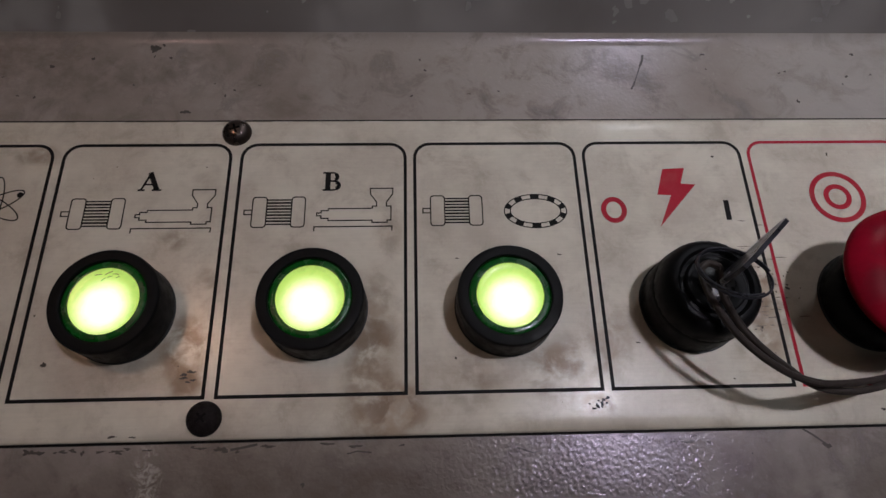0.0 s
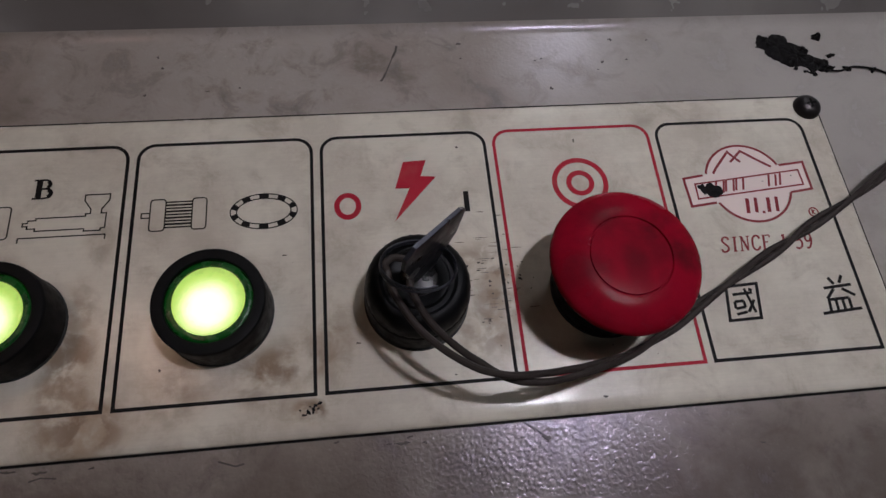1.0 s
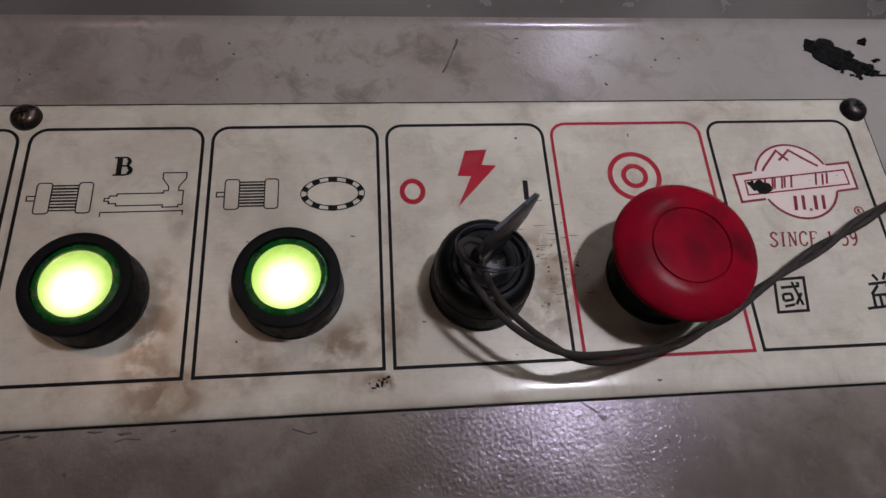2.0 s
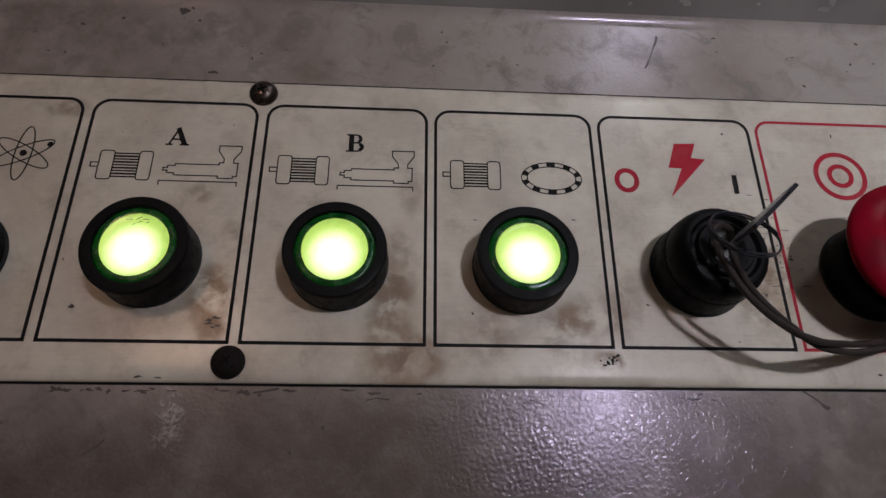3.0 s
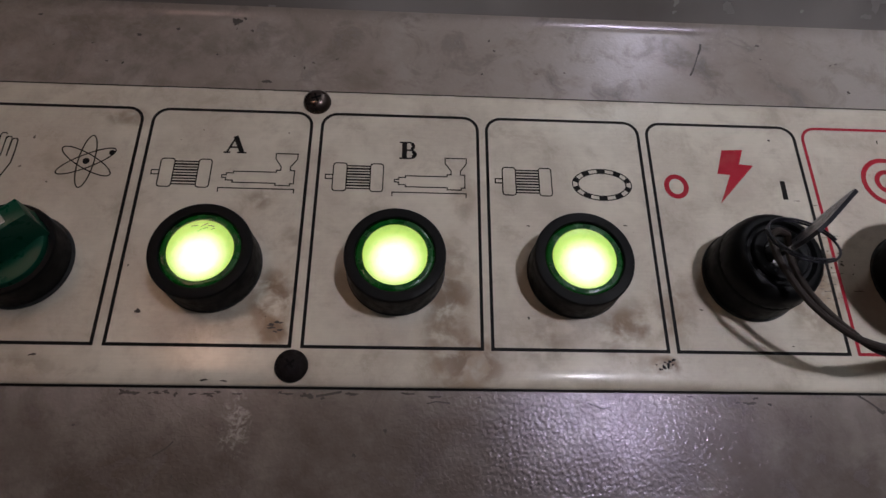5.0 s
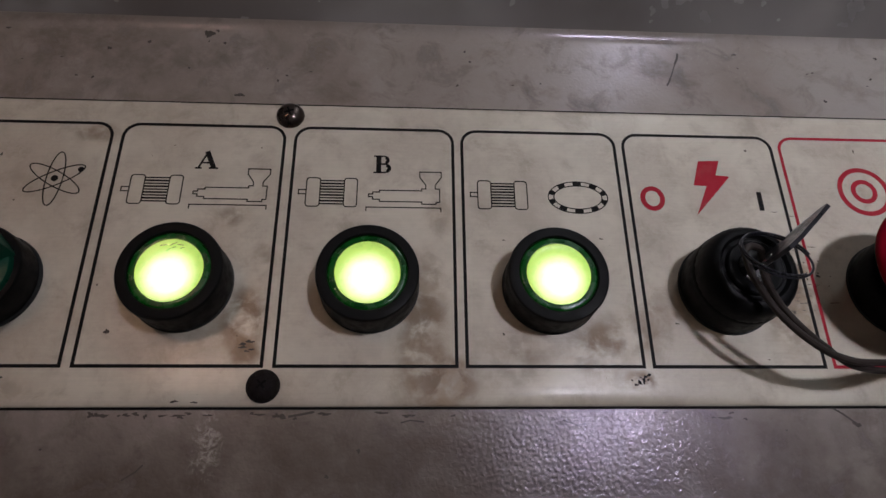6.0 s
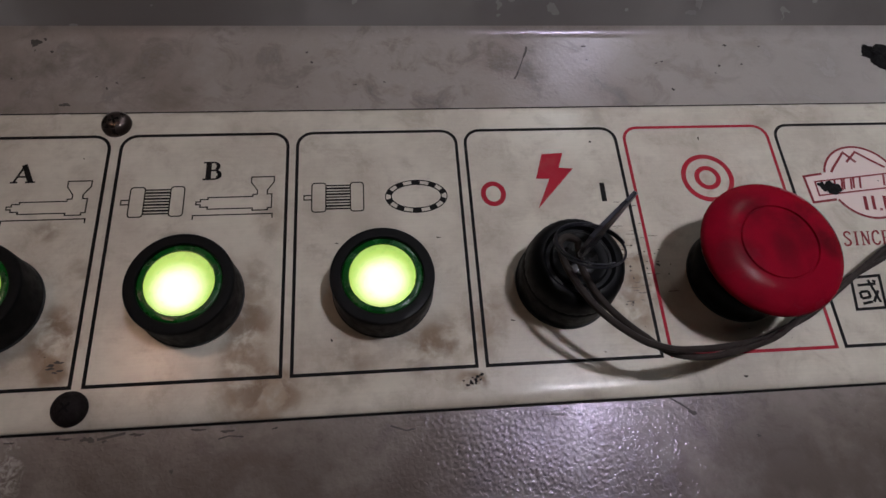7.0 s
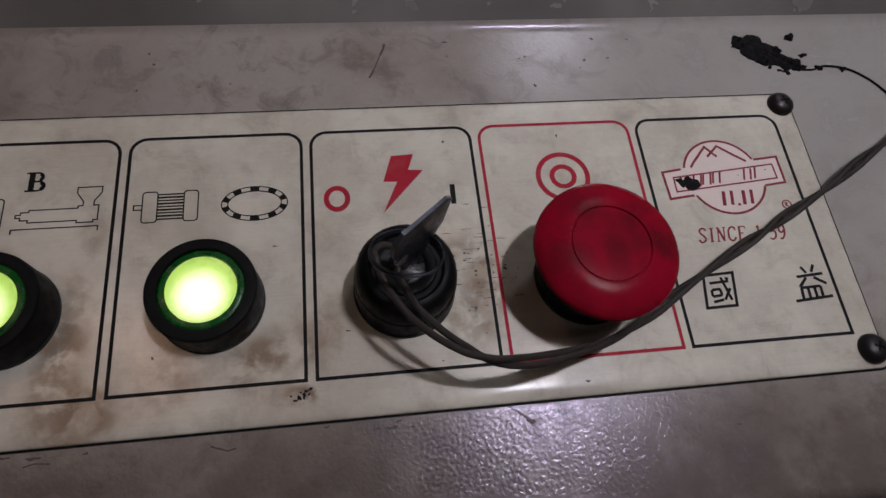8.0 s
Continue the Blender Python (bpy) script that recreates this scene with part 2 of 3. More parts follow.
PLASTER = plain("workshop_wall_paint", (0.30, 0.30, 0.29), 0.8, grain=40, relief=0.002)
CEILING = plain("pale_ceiling_paint", (0.62, 0.62, 0.60), 0.8, grain=40, relief=0.002)
DARKPAINT = plain("dark_column_paint", (0.07, 0.065, 0.06), 0.6, grain=60)


# ---- mesh helpers ----
def P(x, y, z=0.0):
    return Vector((x * U, y * U, Z + z * U))


def thing(name, at, label, category, group="", kind=""):
    ob = new(name)
    ob.location = at
    ob.empty_display_size = 0.01
    return tagged(ob, label, category, group, kind)


def finish(name, bm, material, scale=U, angle=35):
    if scale != 1:
        bmesh.ops.scale(bm, vec=(scale,) * 3, verts=bm.verts)
    bmesh.ops.recalc_face_normals(bm, faces=bm.faces)
    for f in bm.faces:
        f.smooth = True
    me = bpy.data.meshes.new(name)
    bm.to_mesh(me)
    bm.free()
    me.set_sharp_from_angle(angle=radians(angle))
    me.materials.append(material)
    return me


def part(name, bm, material, parent, label="", at=(0, 0, 0), scale=U, angle=35):
    """One mesh under a thing or a part; the bmesh is in drawing units, from the parent's origin."""
    ob = new(name, finish(name, bm, material, scale, angle))
    ob.parent = parent
    ob.location = Vector(at) * scale
    return tagged(ob, label)


def lathe(profile, seg=64, wobble=0.0):
    """A solid turned round z from (radius, height) pairs; radius 0 closes it."""
    bm = bmesh.new()
    rings = []
    for r, z in profile:
        if r == 0:
            rings.append([bm.verts.new((0, 0, z))])
        else:
            rings.append([bm.verts.new((r * math.cos(2 * math.pi * i / seg) * (1 + wobble * (i % 2)),
                                        r * math.sin(2 * math.pi * i / seg) * (1 + wobble * (i % 2)), z)) for i in range(seg)])
    for a, b in zip(rings, rings[1:]):
        for i in range(seg):
            j = (i + 1) % seg
            if len(a) == 1:
                bm.faces.new((a[0], b[i], b[j]))
            elif len(b) == 1:
                bm.faces.new((a[i], a[j], b[0]))
            else:
                bm.faces.new((a[i], a[j], b[j], b[i]))
    return bm


def box(x0, x1, y0, y1, z0, z1, bevel=0.0, segments=2, bm=None):
    own = bmesh.new()
    bmesh.ops.create_cube(own, size=1)
    for v in own.verts:
        v.co = Vector(((x0, x1)[v.co.x > 0], (y0, y1)[v.co.y > 0], (z0, z1)[v.co.z > 0]))
    if bevel:
        bmesh.ops.bevel(own, geom=own.edges[:], offset=bevel, segments=segments, profile=0.5, affect="EDGES")
    if bm is None:
        return own
    me = bpy.data.meshes.new("joined")
    own.to_mesh(me)
    own.free()
    bm.from_mesh(me)
    bpy.data.meshes.remove(me)
    return bm


def prism(outline, z0, z1, bm=None, bevel=0.0):
    """A flat shape with thickness from its outline."""
    bm = bm or bmesh.new()
    low = [bm.verts.new((x, y, z0)) for x, y in outline]
    top = [bm.verts.new((x, y, z1)) for x, y in outline]
    n = len(outline)
    bm.faces.new(low[::-1])
    cap = bm.faces.new(top)
    for i in range(n):
        bm.faces.new((low[i], low[(i + 1) % n], top[(i + 1) % n], top[i]))
    if bevel:
        bmesh.ops.bevel(bm, geom=list(cap.edges), offset=bevel, segments=3, profile=0.5, affect="EDGES")
    return bm


PRINT = 0.09   # how proud the ink lies


def stroke(bm, pts, width, closed=False, z=PRINT):
    """An inked line along pts as a mitred ribbon with thickness."""
    pts = [Vector(p) for p in pts]
    n = len(pts)
    sides = []
    for i, p in enumerate(pts):
        a = pts[(i - 1) % n] if closed or i else None
        b = pts[(i + 1) % n] if closed or i < n - 1 else None
        d0 = (p - a).normalized() if a is not None else (b - p).normalized()
        d1 = (b - p).normalized() if b is not None else d0
        t = (d0 + d1).normalized() if (d0 + d1).length > 1e-6 else d0
        m = Vector((-t.y, t.x))
        k = min(1.0 / max(abs(m.dot(Vector((-d0.y, d0.x)))), 0.35), 2.5) * width / 2
        row = []
        for s in (1, -1):
            q = p + m * s * k
            row += [bm.verts.new((q.x, q.y, 0.0)), bm.verts.new((q.x, q.y, z))]
        sides.append(row)
    for i in range(n if closed else n - 1):
        a, b = sides[i], sides[(i + 1) % n]
        for q in ((a[1], b[1], b[3], a[3]), (a[0], b[0], b[1], a[1]), (a[2], a[3], b[3], b[2])):
            bm.faces.new(q)
    return bm


def arc(cx, cy, rx, ry, a0, a1, n=16, turn=0.0):
    out = []
    for i in range(n + 1):
        a = radians(a0 + (a1 - a0) * i / n)
        x, y = rx * math.cos(a), ry * math.sin(a)
        c, s = math.cos(radians(turn)), math.sin(radians(turn))
        out.append((cx + x * c - y * s, cy + x * s + y * c))
    return out


def smooth_line(pts, per=10):
    """A rounded line through the points (Catmull-Rom)."""
    pts = [Vector(p) for p in pts]
    ext = [2 * pts[0] - pts[1], *pts, 2 * pts[-1] - pts[-2]]
    out = []
    for i in range(1, len(ext) - 2):
        p0, p1, p2, p3 = ext[i - 1:i + 3]
        for k in range(per):
            t = k / per
            out.append(0.5 * (2 * p1 + (p2 - p0) * t + (2 * p0 - 5 * p1 + 4 * p2 - p3) * t * t + (3 * p1 - p0 - 3 * p2 + p3) * t ** 3))
    out.append(pts[-1])
    return out


def tube(pts, radius, seg=10, closed=False, bm=None):
    bm = bm or bmesh.new()
    n = len(pts)
    rings = []
    up = Vector((0.13, 0.21, 0.97)).normalized()
    for i, p in enumerate(pts):
        a = pts[i - 1] if (i or closed) else p
        b = pts[(i + 1) % n] if (i < n - 1 or closed) else p
        d = (b - a).normalized()
        u = d.cross(up).normalized()
        v = u.cross(d)
        rings.append([bm.verts.new(p + radius * (u * math.cos(2 * math.pi * k / seg) + v * math.sin(2 * math.pi * k / seg))) for k in range(seg)])
    for i in range(n if closed else n - 1):
        a, b = rings[i], rings[(i + 1) % n]
        for k in range(seg):
            bm.faces.new((a[k], a[(k + 1) % seg], b[(k + 1) % seg], b[k]))
    if not closed:
        bm.faces.new(rings[0][::-1])
        bm.faces.new(rings[-1])
    return bm


def blob(cx, cy, rx, ry, seed, rough=0.45, n=40, z=0.25, lump=0.0, bm=None):
    """A ragged flat patch; lump heaps it up in the middle."""
    rng = random.Random(seed)
    offs = [rng.uniform(0, 6.28) for _ in range(6)]
    rim = []
    for i in range(n):
        a = 2 * math.pi * i / n
        k = 1 + rough * sum(math.sin((j + 2) * a + offs[j]) / (j + 2) for j in range(6)) + rng.uniform(-0.5, 0.5) * rough * 0.35
        rim.append((cx + rx * k * math.cos(a), cy + ry * k * math.sin(a)))
    bm = bm or bmesh.new()
    rings = [[bm.verts.new((x, y, 0)) for x, y in rim]]
    for f, h in ((0.97, z), (0.75, z + 0.5 * lump), (0.45, z + lump)):
        rings.append([bm.verts.new((cx + (x - cx) * f, cy + (y - cy) * f, h + (rng.uniform(-0.5, 0.5) * lump if h > z else 0))) for x, y in rim])
    mid = bm.verts.new((cx, cy, z + lump))
    for a, b in zip(rings, rings[1:]):
        for i in range(n):
            bm.faces.new((a[i], a[(i + 1) % n], b[(i + 1) % n], b[i]))
    for i in range(n):
        bm.faces.new((rings[-1][i], rings[-1][(i + 1) % n], mid))
    return bm


# ---- the room ----
def wall(name, x0, x1, y0, y1, z0, z1, material, label, category):
    ob = new(name, finish(name, box(x0, x1, y0, y1, z0, z1), material, 1))
    return tagged(ob, label, category, kind="structure")


wall("floor", -2.4, 2.6, -2.3, 2.6, -0.1, 0.0, CONCRETE, "grey worn concrete workshop floor", "floor")
wall("ceiling", -2.4, 2.6, -2.3, 2.6, 3.3, 3.4, CEILING, "plain grey painted workshop ceiling", "ceiling")
wall("wall_south", -2.4, 2.6, -2.4, -2.3, -0.1, 3.4, PLASTER, "plain grey painted workshop wall", "wall")
wall("wall_north", -2.4, 2.6, 2.6, 2.7, -0.1, 3.4, PLASTER, "plain grey painted workshop wall", "wall")
wall("wall_west", -2.5, -2.4, -2.4, 2.7, -0.1, 3.4, PLASTER, "plain grey painted workshop wall", "wall")
wall("wall_east", 2.6, 2.7, -2.4, 2.7, -0.1, 3.4, PLASTER, "plain grey painted workshop wall", "wall")
for x, w in ((-1.25, 0.80), (0.55, 0.70)):
    wall("roof_beam", x, x + w, -2.3, 0.4, 3.12, 3.3, DARKPAINT, "dark painted beam under the workshop ceiling", "beam")

# ---- the machine console ----
X0, X1 = -430, 540


def sheet(profile, x0, x1, thick):
    """Bent sheet metal: a line in the (y, z) plane drawn out along x, with thickness below it."""
    pts = [Vector(p) for p in profile]
    under = []
    for i, p in enumerate(pts):
        d = (pts[min(i + 1, len(pts) - 1)] - pts[max(i - 1, 0)]).normalized()
        under.append(p + Vector((d.y, -d.x)) * thick)
    loop = pts + under[::-1]
    bm = bmesh.new()
    a = [bm.verts.new((x0, p.x, p.y)) for p in loop]
    b = [bm.verts.new((x1, p.x, p.y)) for p in loop]
    n = len(loop)
    for i in range(n):
        bm.faces.new((a[i], a[(i + 1) % n], b[(i + 1) % n], b[i]))
    m = len(pts)
    for i in range(m - 1):
        bm.faces.new((a[i], a[n - 1 - i], a[n - 2 - i], a[i + 1]))
        bm.faces.new((b[i], b[i + 1], b[n - 2 - i], b[n - 1 - i]))
    return bm


FRONT, FOLD, RISE = -43.0, 113.3, 38.0     # front edge, rear fold, slope of the rear panel in degrees
console = thing("control_console", P(0, 0, DESK), "grey-beige structured-paint machine console with grime and scuffs", "console")
profile = [(FRONT, -120.0), (FRONT, -6.0)]
profile += [(y, z) for y, z in arc(FRONT + 5, -5, 5, 5, 180, 90, 8)][1:]
bend = 7.0
reach = bend * math.tan(radians(RISE / 2))
profile += [(y, z) for y, z in arc(FOLD - reach, bend, bend, bend, -90, -90 + RISE, 10)]
c, s = math.cos(radians(RISE)), math.sin(radians(RISE))
profile += [(FOLD + 2.6 * c, 2.6 * s)]
part("rear_panel", sheet([(FOLD + 2.6 * c, 2.6 * s), (FOLD + 190 * c, 190 * s), (FOLD + 190 * c + 120, 190 * s + 1)], X0, X1, 2.0), REAR, console, "smooth sloping panel with its shade toned in as dark grey", angle=20)
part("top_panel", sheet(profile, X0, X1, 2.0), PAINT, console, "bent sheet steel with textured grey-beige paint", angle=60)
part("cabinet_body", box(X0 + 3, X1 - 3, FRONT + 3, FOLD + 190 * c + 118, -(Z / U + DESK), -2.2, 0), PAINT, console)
for x in (X0, X1 - 3):
    side = part("side_panel", prism([(FRONT + 2.5, -60), (FOLD - 4, -2.4), (FOLD + 190 * c, 190 * s - 3), (FOLD + 190 * c + 117, 190 * s - 3), (FOLD + 190 * c + 117, -60)], 0, 3), PAINT, console)
    side.matrix_basis = Matrix(((0, 0, 1, x * U), (1, 0, 0, 0), (0, 1, 0, 0), (0, 0, 0, 1)))


def scuff(name, pts, width, label=""):
    """A scratch or smear lying on the desk paint."""
    return part(name, stroke(bmesh.new(), pts, width, z=0.12), SCUFF, console, label)


scuff("scratch", [(119.3, 94.0), (120.2, 95.4), (121.0, 97.2)], 0.62)
scuff("scratch", [(121.05, 97.3), (122.3, 100.2), (123.3, 102.8)], 0.36)
scuff("scratch", [(123.35, 102.9), (124.6, 105.6), (125.0, 107.6)], 0.72)
scuff("scratch", [(148.5, -10.8), (151.0, -12.4), (153.2, -14.2)], 0.45)
scuff("scratch", [(153.0, -14.3), (154.2, -15.3), (155.0, -15.0)], 0.9)
scuff("scratch", [(33.0, -14.2), (35.5, -13.6), (39.0, -14.0)], 0.35)
for x, y, r, q, seed in ((-19.0, 86.0, 1.6, 0.8, 3), (-31.5, 110.0, 1.6, 2.0, 4), (-29.0, 112.0, 0.7, 1.3, 5), (-50, 106, 0.9, 0.5, 6), (-62, 103, 0.8, 0.8, 7),
                         (-95, 110, 0.8, 0.5, 8), (54, 101.5, 0.5, 0.5, 9), (-36, 96, 0.4, 0.4, 10), (15, -27, 0.6, 0.6, 11), (-5, 94, 0.5, 0.4, 12),
                         (-70, 92, 0.5, 0.3, 13), (171, 101, 0.5, 0.4, 14), (191, 99, 0.6, 0.5, 15), (189, 96, 0.3, 0.3, 16), (281, 32, 0.8, 0.8, 17), (-76, -22, 0.9, 0.5, 18)):
    part("paint_chip", blob(x, y, r * 0.8, q * 0.8, seed, z=0.06), SCUFF, console)

# dirt gathered under the plate's lower edge and smears on the front strip
rng = random.Random(31)
for k in range(30):
    x = rng.choice((-34, -24, -10, 4, 36, 92, 120)) + rng.gauss(0, 6)
    part("dirt_crumb", blob(x, -11.6 - abs(rng.gauss(0, 1.1)), rng.uniform(0.3, 1.5), rng.uniform(0.2, 0.55), 800 + k, 0.6, 16, 0.05), SCUFF, console)
for k in range(26):
    x, y = rng.uniform(-110, 250), rng.choice((rng.uniform(-38, -16), rng.uniform(86, 110)))
    part("paint_chip", blob(x, y, rng.uniform(0.2, 0.7), rng.uniform(0.15, 0.5), 900 + k, 0.6, 12, 0.05), SCUFF, console)
scuff("scratch", [(-34.0, -27.5), (-31.0, -25.6), (-29.5, -24.0)], 0.4)
scuff("scratch", [(75.0, -13.6), (79.0, -15.0), (81.0, -14.6)], 0.4)
scuff("scratch", [(4.5, -12.6), (8.0, -12.0), (11.0, -11.4)], 0.6)

# burnt grease with a trailing thread beside the plate
grease = thing("grease_clot", P(0, 0, DESK), "black burnt grease clot stuck on the grey desk", "dirt")
rng = random.Random(77)
for k, (x, y, rx, ry) in enumerate(((252.0, 102.8, 5.6, 4.9), (257.4, 99.2, 5.2, 4.4), (262.6, 95.8, 4.4, 3.2), (266.6, 93.4, 2.4, 1.6), (248.2, 104.4, 2.8, 3.2), (255.0, 96.6, 2.6, 2.2), (260.5, 100.8, 2.2, 1.6), (267.2, 106.2, 1.5, 1.2), (268.4, 107.2, 0.8, 0.9))):
    part("clot", blob(x, y, rx, ry, 500 + k, 0.26, 56, 0.3 + 0.02 * k, 0.45), SOOT_AND_GAP, grease)
for k in range(14):
    a = rng.uniform(0, 6.28)
    x, y = 257 + 12.0 * math.cos(a), 99.0 - 6.5 * math.cos(a) + 5.5 * math.sin(a)
    part("fleck", blob(x, y, rng.uniform(0.3, 1.0), rng.uniform(0.3, 0.8), 340 + k, 0.7, 14, 0.2, 0.3), SOOT_AND_GAP, grease)
thread = smooth_line([(265, 92.5, 0.5), (271, 92.0, 0.5), (276, 93.5, 0.4), (282, 92.5, 0.6), (287, 90.5, 0.4), (292, 86, 0.4), (296, 80, 0.4)], 8)
part("thread", tube(thread, 0.35, 6), SOOT_AND_GAP, grease)
for i, (x, y) in enumerate(((274, 92.8), (283, 92.2), (270, 98.5))):
    part("lump", blob(x, y, 1.3, 0.8, 30 + i, 0.7, 24, 0.3, 0.5), SOOT_AND_GAP, grease)

# ---- the label plate ----
PITCH, CELL, HIGH = 50.4, 47.6, 73.4
plate = thing("label_plate", P(0, 0, 0), "off-white lacquered metal label plate with brown stains, black and red print", "label plate")


def rounded(x0, x1, y0, y1, r_low, r_top, n=6):
    out = []
    for cx, cy, a, r in ((x1 - r_low, y0 + r_low, -90, r_low), (x1 - r_top, y1 - r_top, 0, r_top), (x0 + r_top, y1 - r_top, 90, r_top), (x0 + r_low, y0 + r_low, 180, r_low)):
        out += arc(cx, cy, r, r, a, a + 90, n) if r > 0.05 else [(cx, cy)]
    return out


bm = bmesh.new()
rings = []
for inset, z in ((0, DESK), (0, -0.95), (0.5, -0.62), (1.3, -0.33), (2.4, -0.12), (3.6, -0.02), (4.4, 0)):
    k = max(2.4 - inset * 0.4, 0.6)
    rings.append([bm.verts.new((x, y, z)) for x, y in rounded(-261 + inset, 257.3 - inset, -10.2 + inset, 82.2 - inset, k, k)])
for a, b in zip(rings, rings[1:]):
    for i in range(len(a)):
        bm.faces.new((a[i], a[(i + 1) % len(a)], b[(i + 1) % len(a)], b[i]))
bm.faces.new(rings[-1])
part("plate", bm, FACE, plate, angle=60)
# black ribbon that paints the shadow gap around the plate
part("shadow_gap", stroke(bmesh.new(), rounded(-261.3, 257.6, -10.5, 82.5, 2.6, 2.6), 0.75, True), SOOT_AND_GAP, plate, "thin black line standing for the shadow gap along the plate's edge", at=(0, 0, DESK))


def cell_x(i):
    """Left line of a cell; the cells left of the middle screw are set a little wider."""
    return i * PITCH if i >= 0 else i * (PITCH + 0.45)


def border(i, material):
    x = cell_x(i)
    part("cell_border", stroke(bmesh.new(), rounded(x, x + CELL, 0.0, HIGH, 0.0, 4.6), 0.92, True), material, plate)


for i in (-3, -2, -1, 0, 1, 2, 4):
    border(i, INK)
border(3, RED_INK)


def motor(x, y):
    """An electric motor in outline: two end shields, body lines, a shaft, and ribs as pieces of their own."""
    bm = bmesh.new()
    w = 0.33
    stroke(bm, rounded(x + 2.2, x + 6.2, y, y + 9.4, 0.8, 0.8, 2), w, True)
    stroke(bm, rounded(x + 13.2, x + 17.0, y, y + 9.4, 0.8, 0.8, 2), w, True)
    stroke(bm, [(x + 2.1, y + 5.4), (x, y + 5.4), (x, y + 4.0), (x + 2.1, y + 4.0)], w)
    for k in (0, 8):
        stroke(bm, [(x + 6.1, y + 0.9 + k * 0.95), (x + 13.3, y + 0.9 + k * 0.95)], 0.42)
    body = part("motor_symbol", bm, INK, plate)
    for k in range(1, 8):
        part("rib", stroke(bmesh.new(), [(x + 6.3, y + 0.9 + k * 0.95), (x + 13.1, y + 0.9 + k * 0.95)], 0.56 if k % 2 else 0.42), INK, body)


def extruder(x, y):
    """A screw extruder in outline: stepped nozzle, barrel, hopper, bench."""
    bm = bmesh.new()
    w = 0.33
    stroke(bm, [(x + 0.6, y + 4.3), (x + 0.6, y + 3.4), (x + 1.8, y + 3.4), (x + 1.8, y + 2.6), (x + 3.8, y + 2.6), (x + 3.8, y + 1.9), (x + 16.2, y + 1.9), (x + 16.2, y + 1.2), (x + 20.4, y + 1.2), (x + 20.4, y + 1.9), (x + 21.5, y + 1.9),
                (x + 21.5, y + 6.3), (x + 20.2, y + 6.3), (x + 20.2, y + 7.6), (x + 22.0, y + 10.2), (x + 22.0, y + 12.0), (x + 15.6, y + 12.0), (x + 15.6, y + 10.2), (x + 17.4, y + 7.6), (x + 17.4, y + 6.3), (x + 16.2, y + 6.3), (x + 16.2, y + 5.6),
                (x + 3.8, y + 5.6), (x + 3.8, y + 5.0), (x + 1.8, y + 5.0), (x + 1.8, y + 4.3)], w, True)
    stroke(bm, [(x, y - 1.4), (x, y), (x + 21.8, y), (x + 21.8, y - 1.4)], w)
    part("extruder_symbol", bm, INK, plate)


motor(-48.2, 46.6), extruder(-28.4, 46.6)
motor(2.2, 46.6), extruder(22.0, 46.6)
motor(52.6, 46.6)
# bold serif letters over the symbols
bm = bmesh.new()
stroke(bm, [(-27.5, 58.6), (-25.2, 64.2)], 0.55)
stroke(bm, [(-25.5, 64.3), (-23.0, 58.6)], 1.45)
stroke(bm, [(-26.9, 60.4), (-23.9, 60.4)], 0.5)
stroke(bm, [(-28.4, 58.6), (-26.4, 58.6)], 0.5), stroke(bm, [(-24.4, 58.6), (-21.7, 58.6)], 0.5)
part("letter", bm, INK, plate)
bm = bmesh.new()
stroke(bm, [(25.3, 58.2), (25.3, 63.8)], 1.5)
stroke(bm, [(23.8, 58.2), (26.9, 58.2)], 0.5), stroke(bm, [(23.8, 63.8), (26.9, 63.8)], 0.5), stroke(bm, [(25.6, 61.1), (27.0, 61.1)], 0.5)
stroke(bm, arc(26.7, 62.45, 1.5, 1.35, 90, -90, 10), 0.5), stroke(bm, arc(26.8, 62.45, 1.2, 1.1, 62, -62, 8), 1.0)
stroke(bm, arc(26.8, 59.65, 1.9, 1.45, 90, -90, 10), 0.5), stroke(bm, arc(26.9, 59.65, 1.6, 1.2, 62, -62, 8), 1.1)
part("letter", bm, INK, plate)

# heating ring: two ovals with dark and light segments
bm = bmesh.new()
stroke(bm, arc(84.9, 50.9, 9.0, 5.3, 0, 360, 48)[:-1], 0.3, True)
stroke(bm, arc(84.9, 50.9, 7.3, 3.9, 0, 360, 48)[:-1], 0.3, True)
for k in range(10):
    stroke(bm, arc(84.9, 50.9, 8.15, 4.6, k * 36 + 9, k * 36 + 27, 5), 1.6)
part("heater_ring_symbol", bm, INK, plate)

part("off_symbol", stroke(bmesh.new(), arc(107.7, 51.0, 3.0, 3.4, 0, 360, 36)[:-1], 1.5, True), RED_INK, plate)
part("power_symbol", prism([(124.0, 64.3), (130.6, 64.6), (128.7, 59.4), (133.0, 59.0), (120.6, 45.6), (125.2, 55.6), (121.2, 55.8)], 0, PRINT), RED_INK, plate)
part("on_symbol", stroke(bmesh.new(), [(141.0, 47.4), (141.1, 53.8)], 1.5), INK, plate)
bm = stroke(bmesh.new(), arc(175.0, 54.6, 7.6, 7.6, 0, 360, 48)[:-1], 1.5, True)
stroke(bm, arc(175.0, 54.6, 3.4, 3.4, 0, 360, 32)[:-1], 1.5, True)
part("stop_symbol", bm, RED_INK, plate)

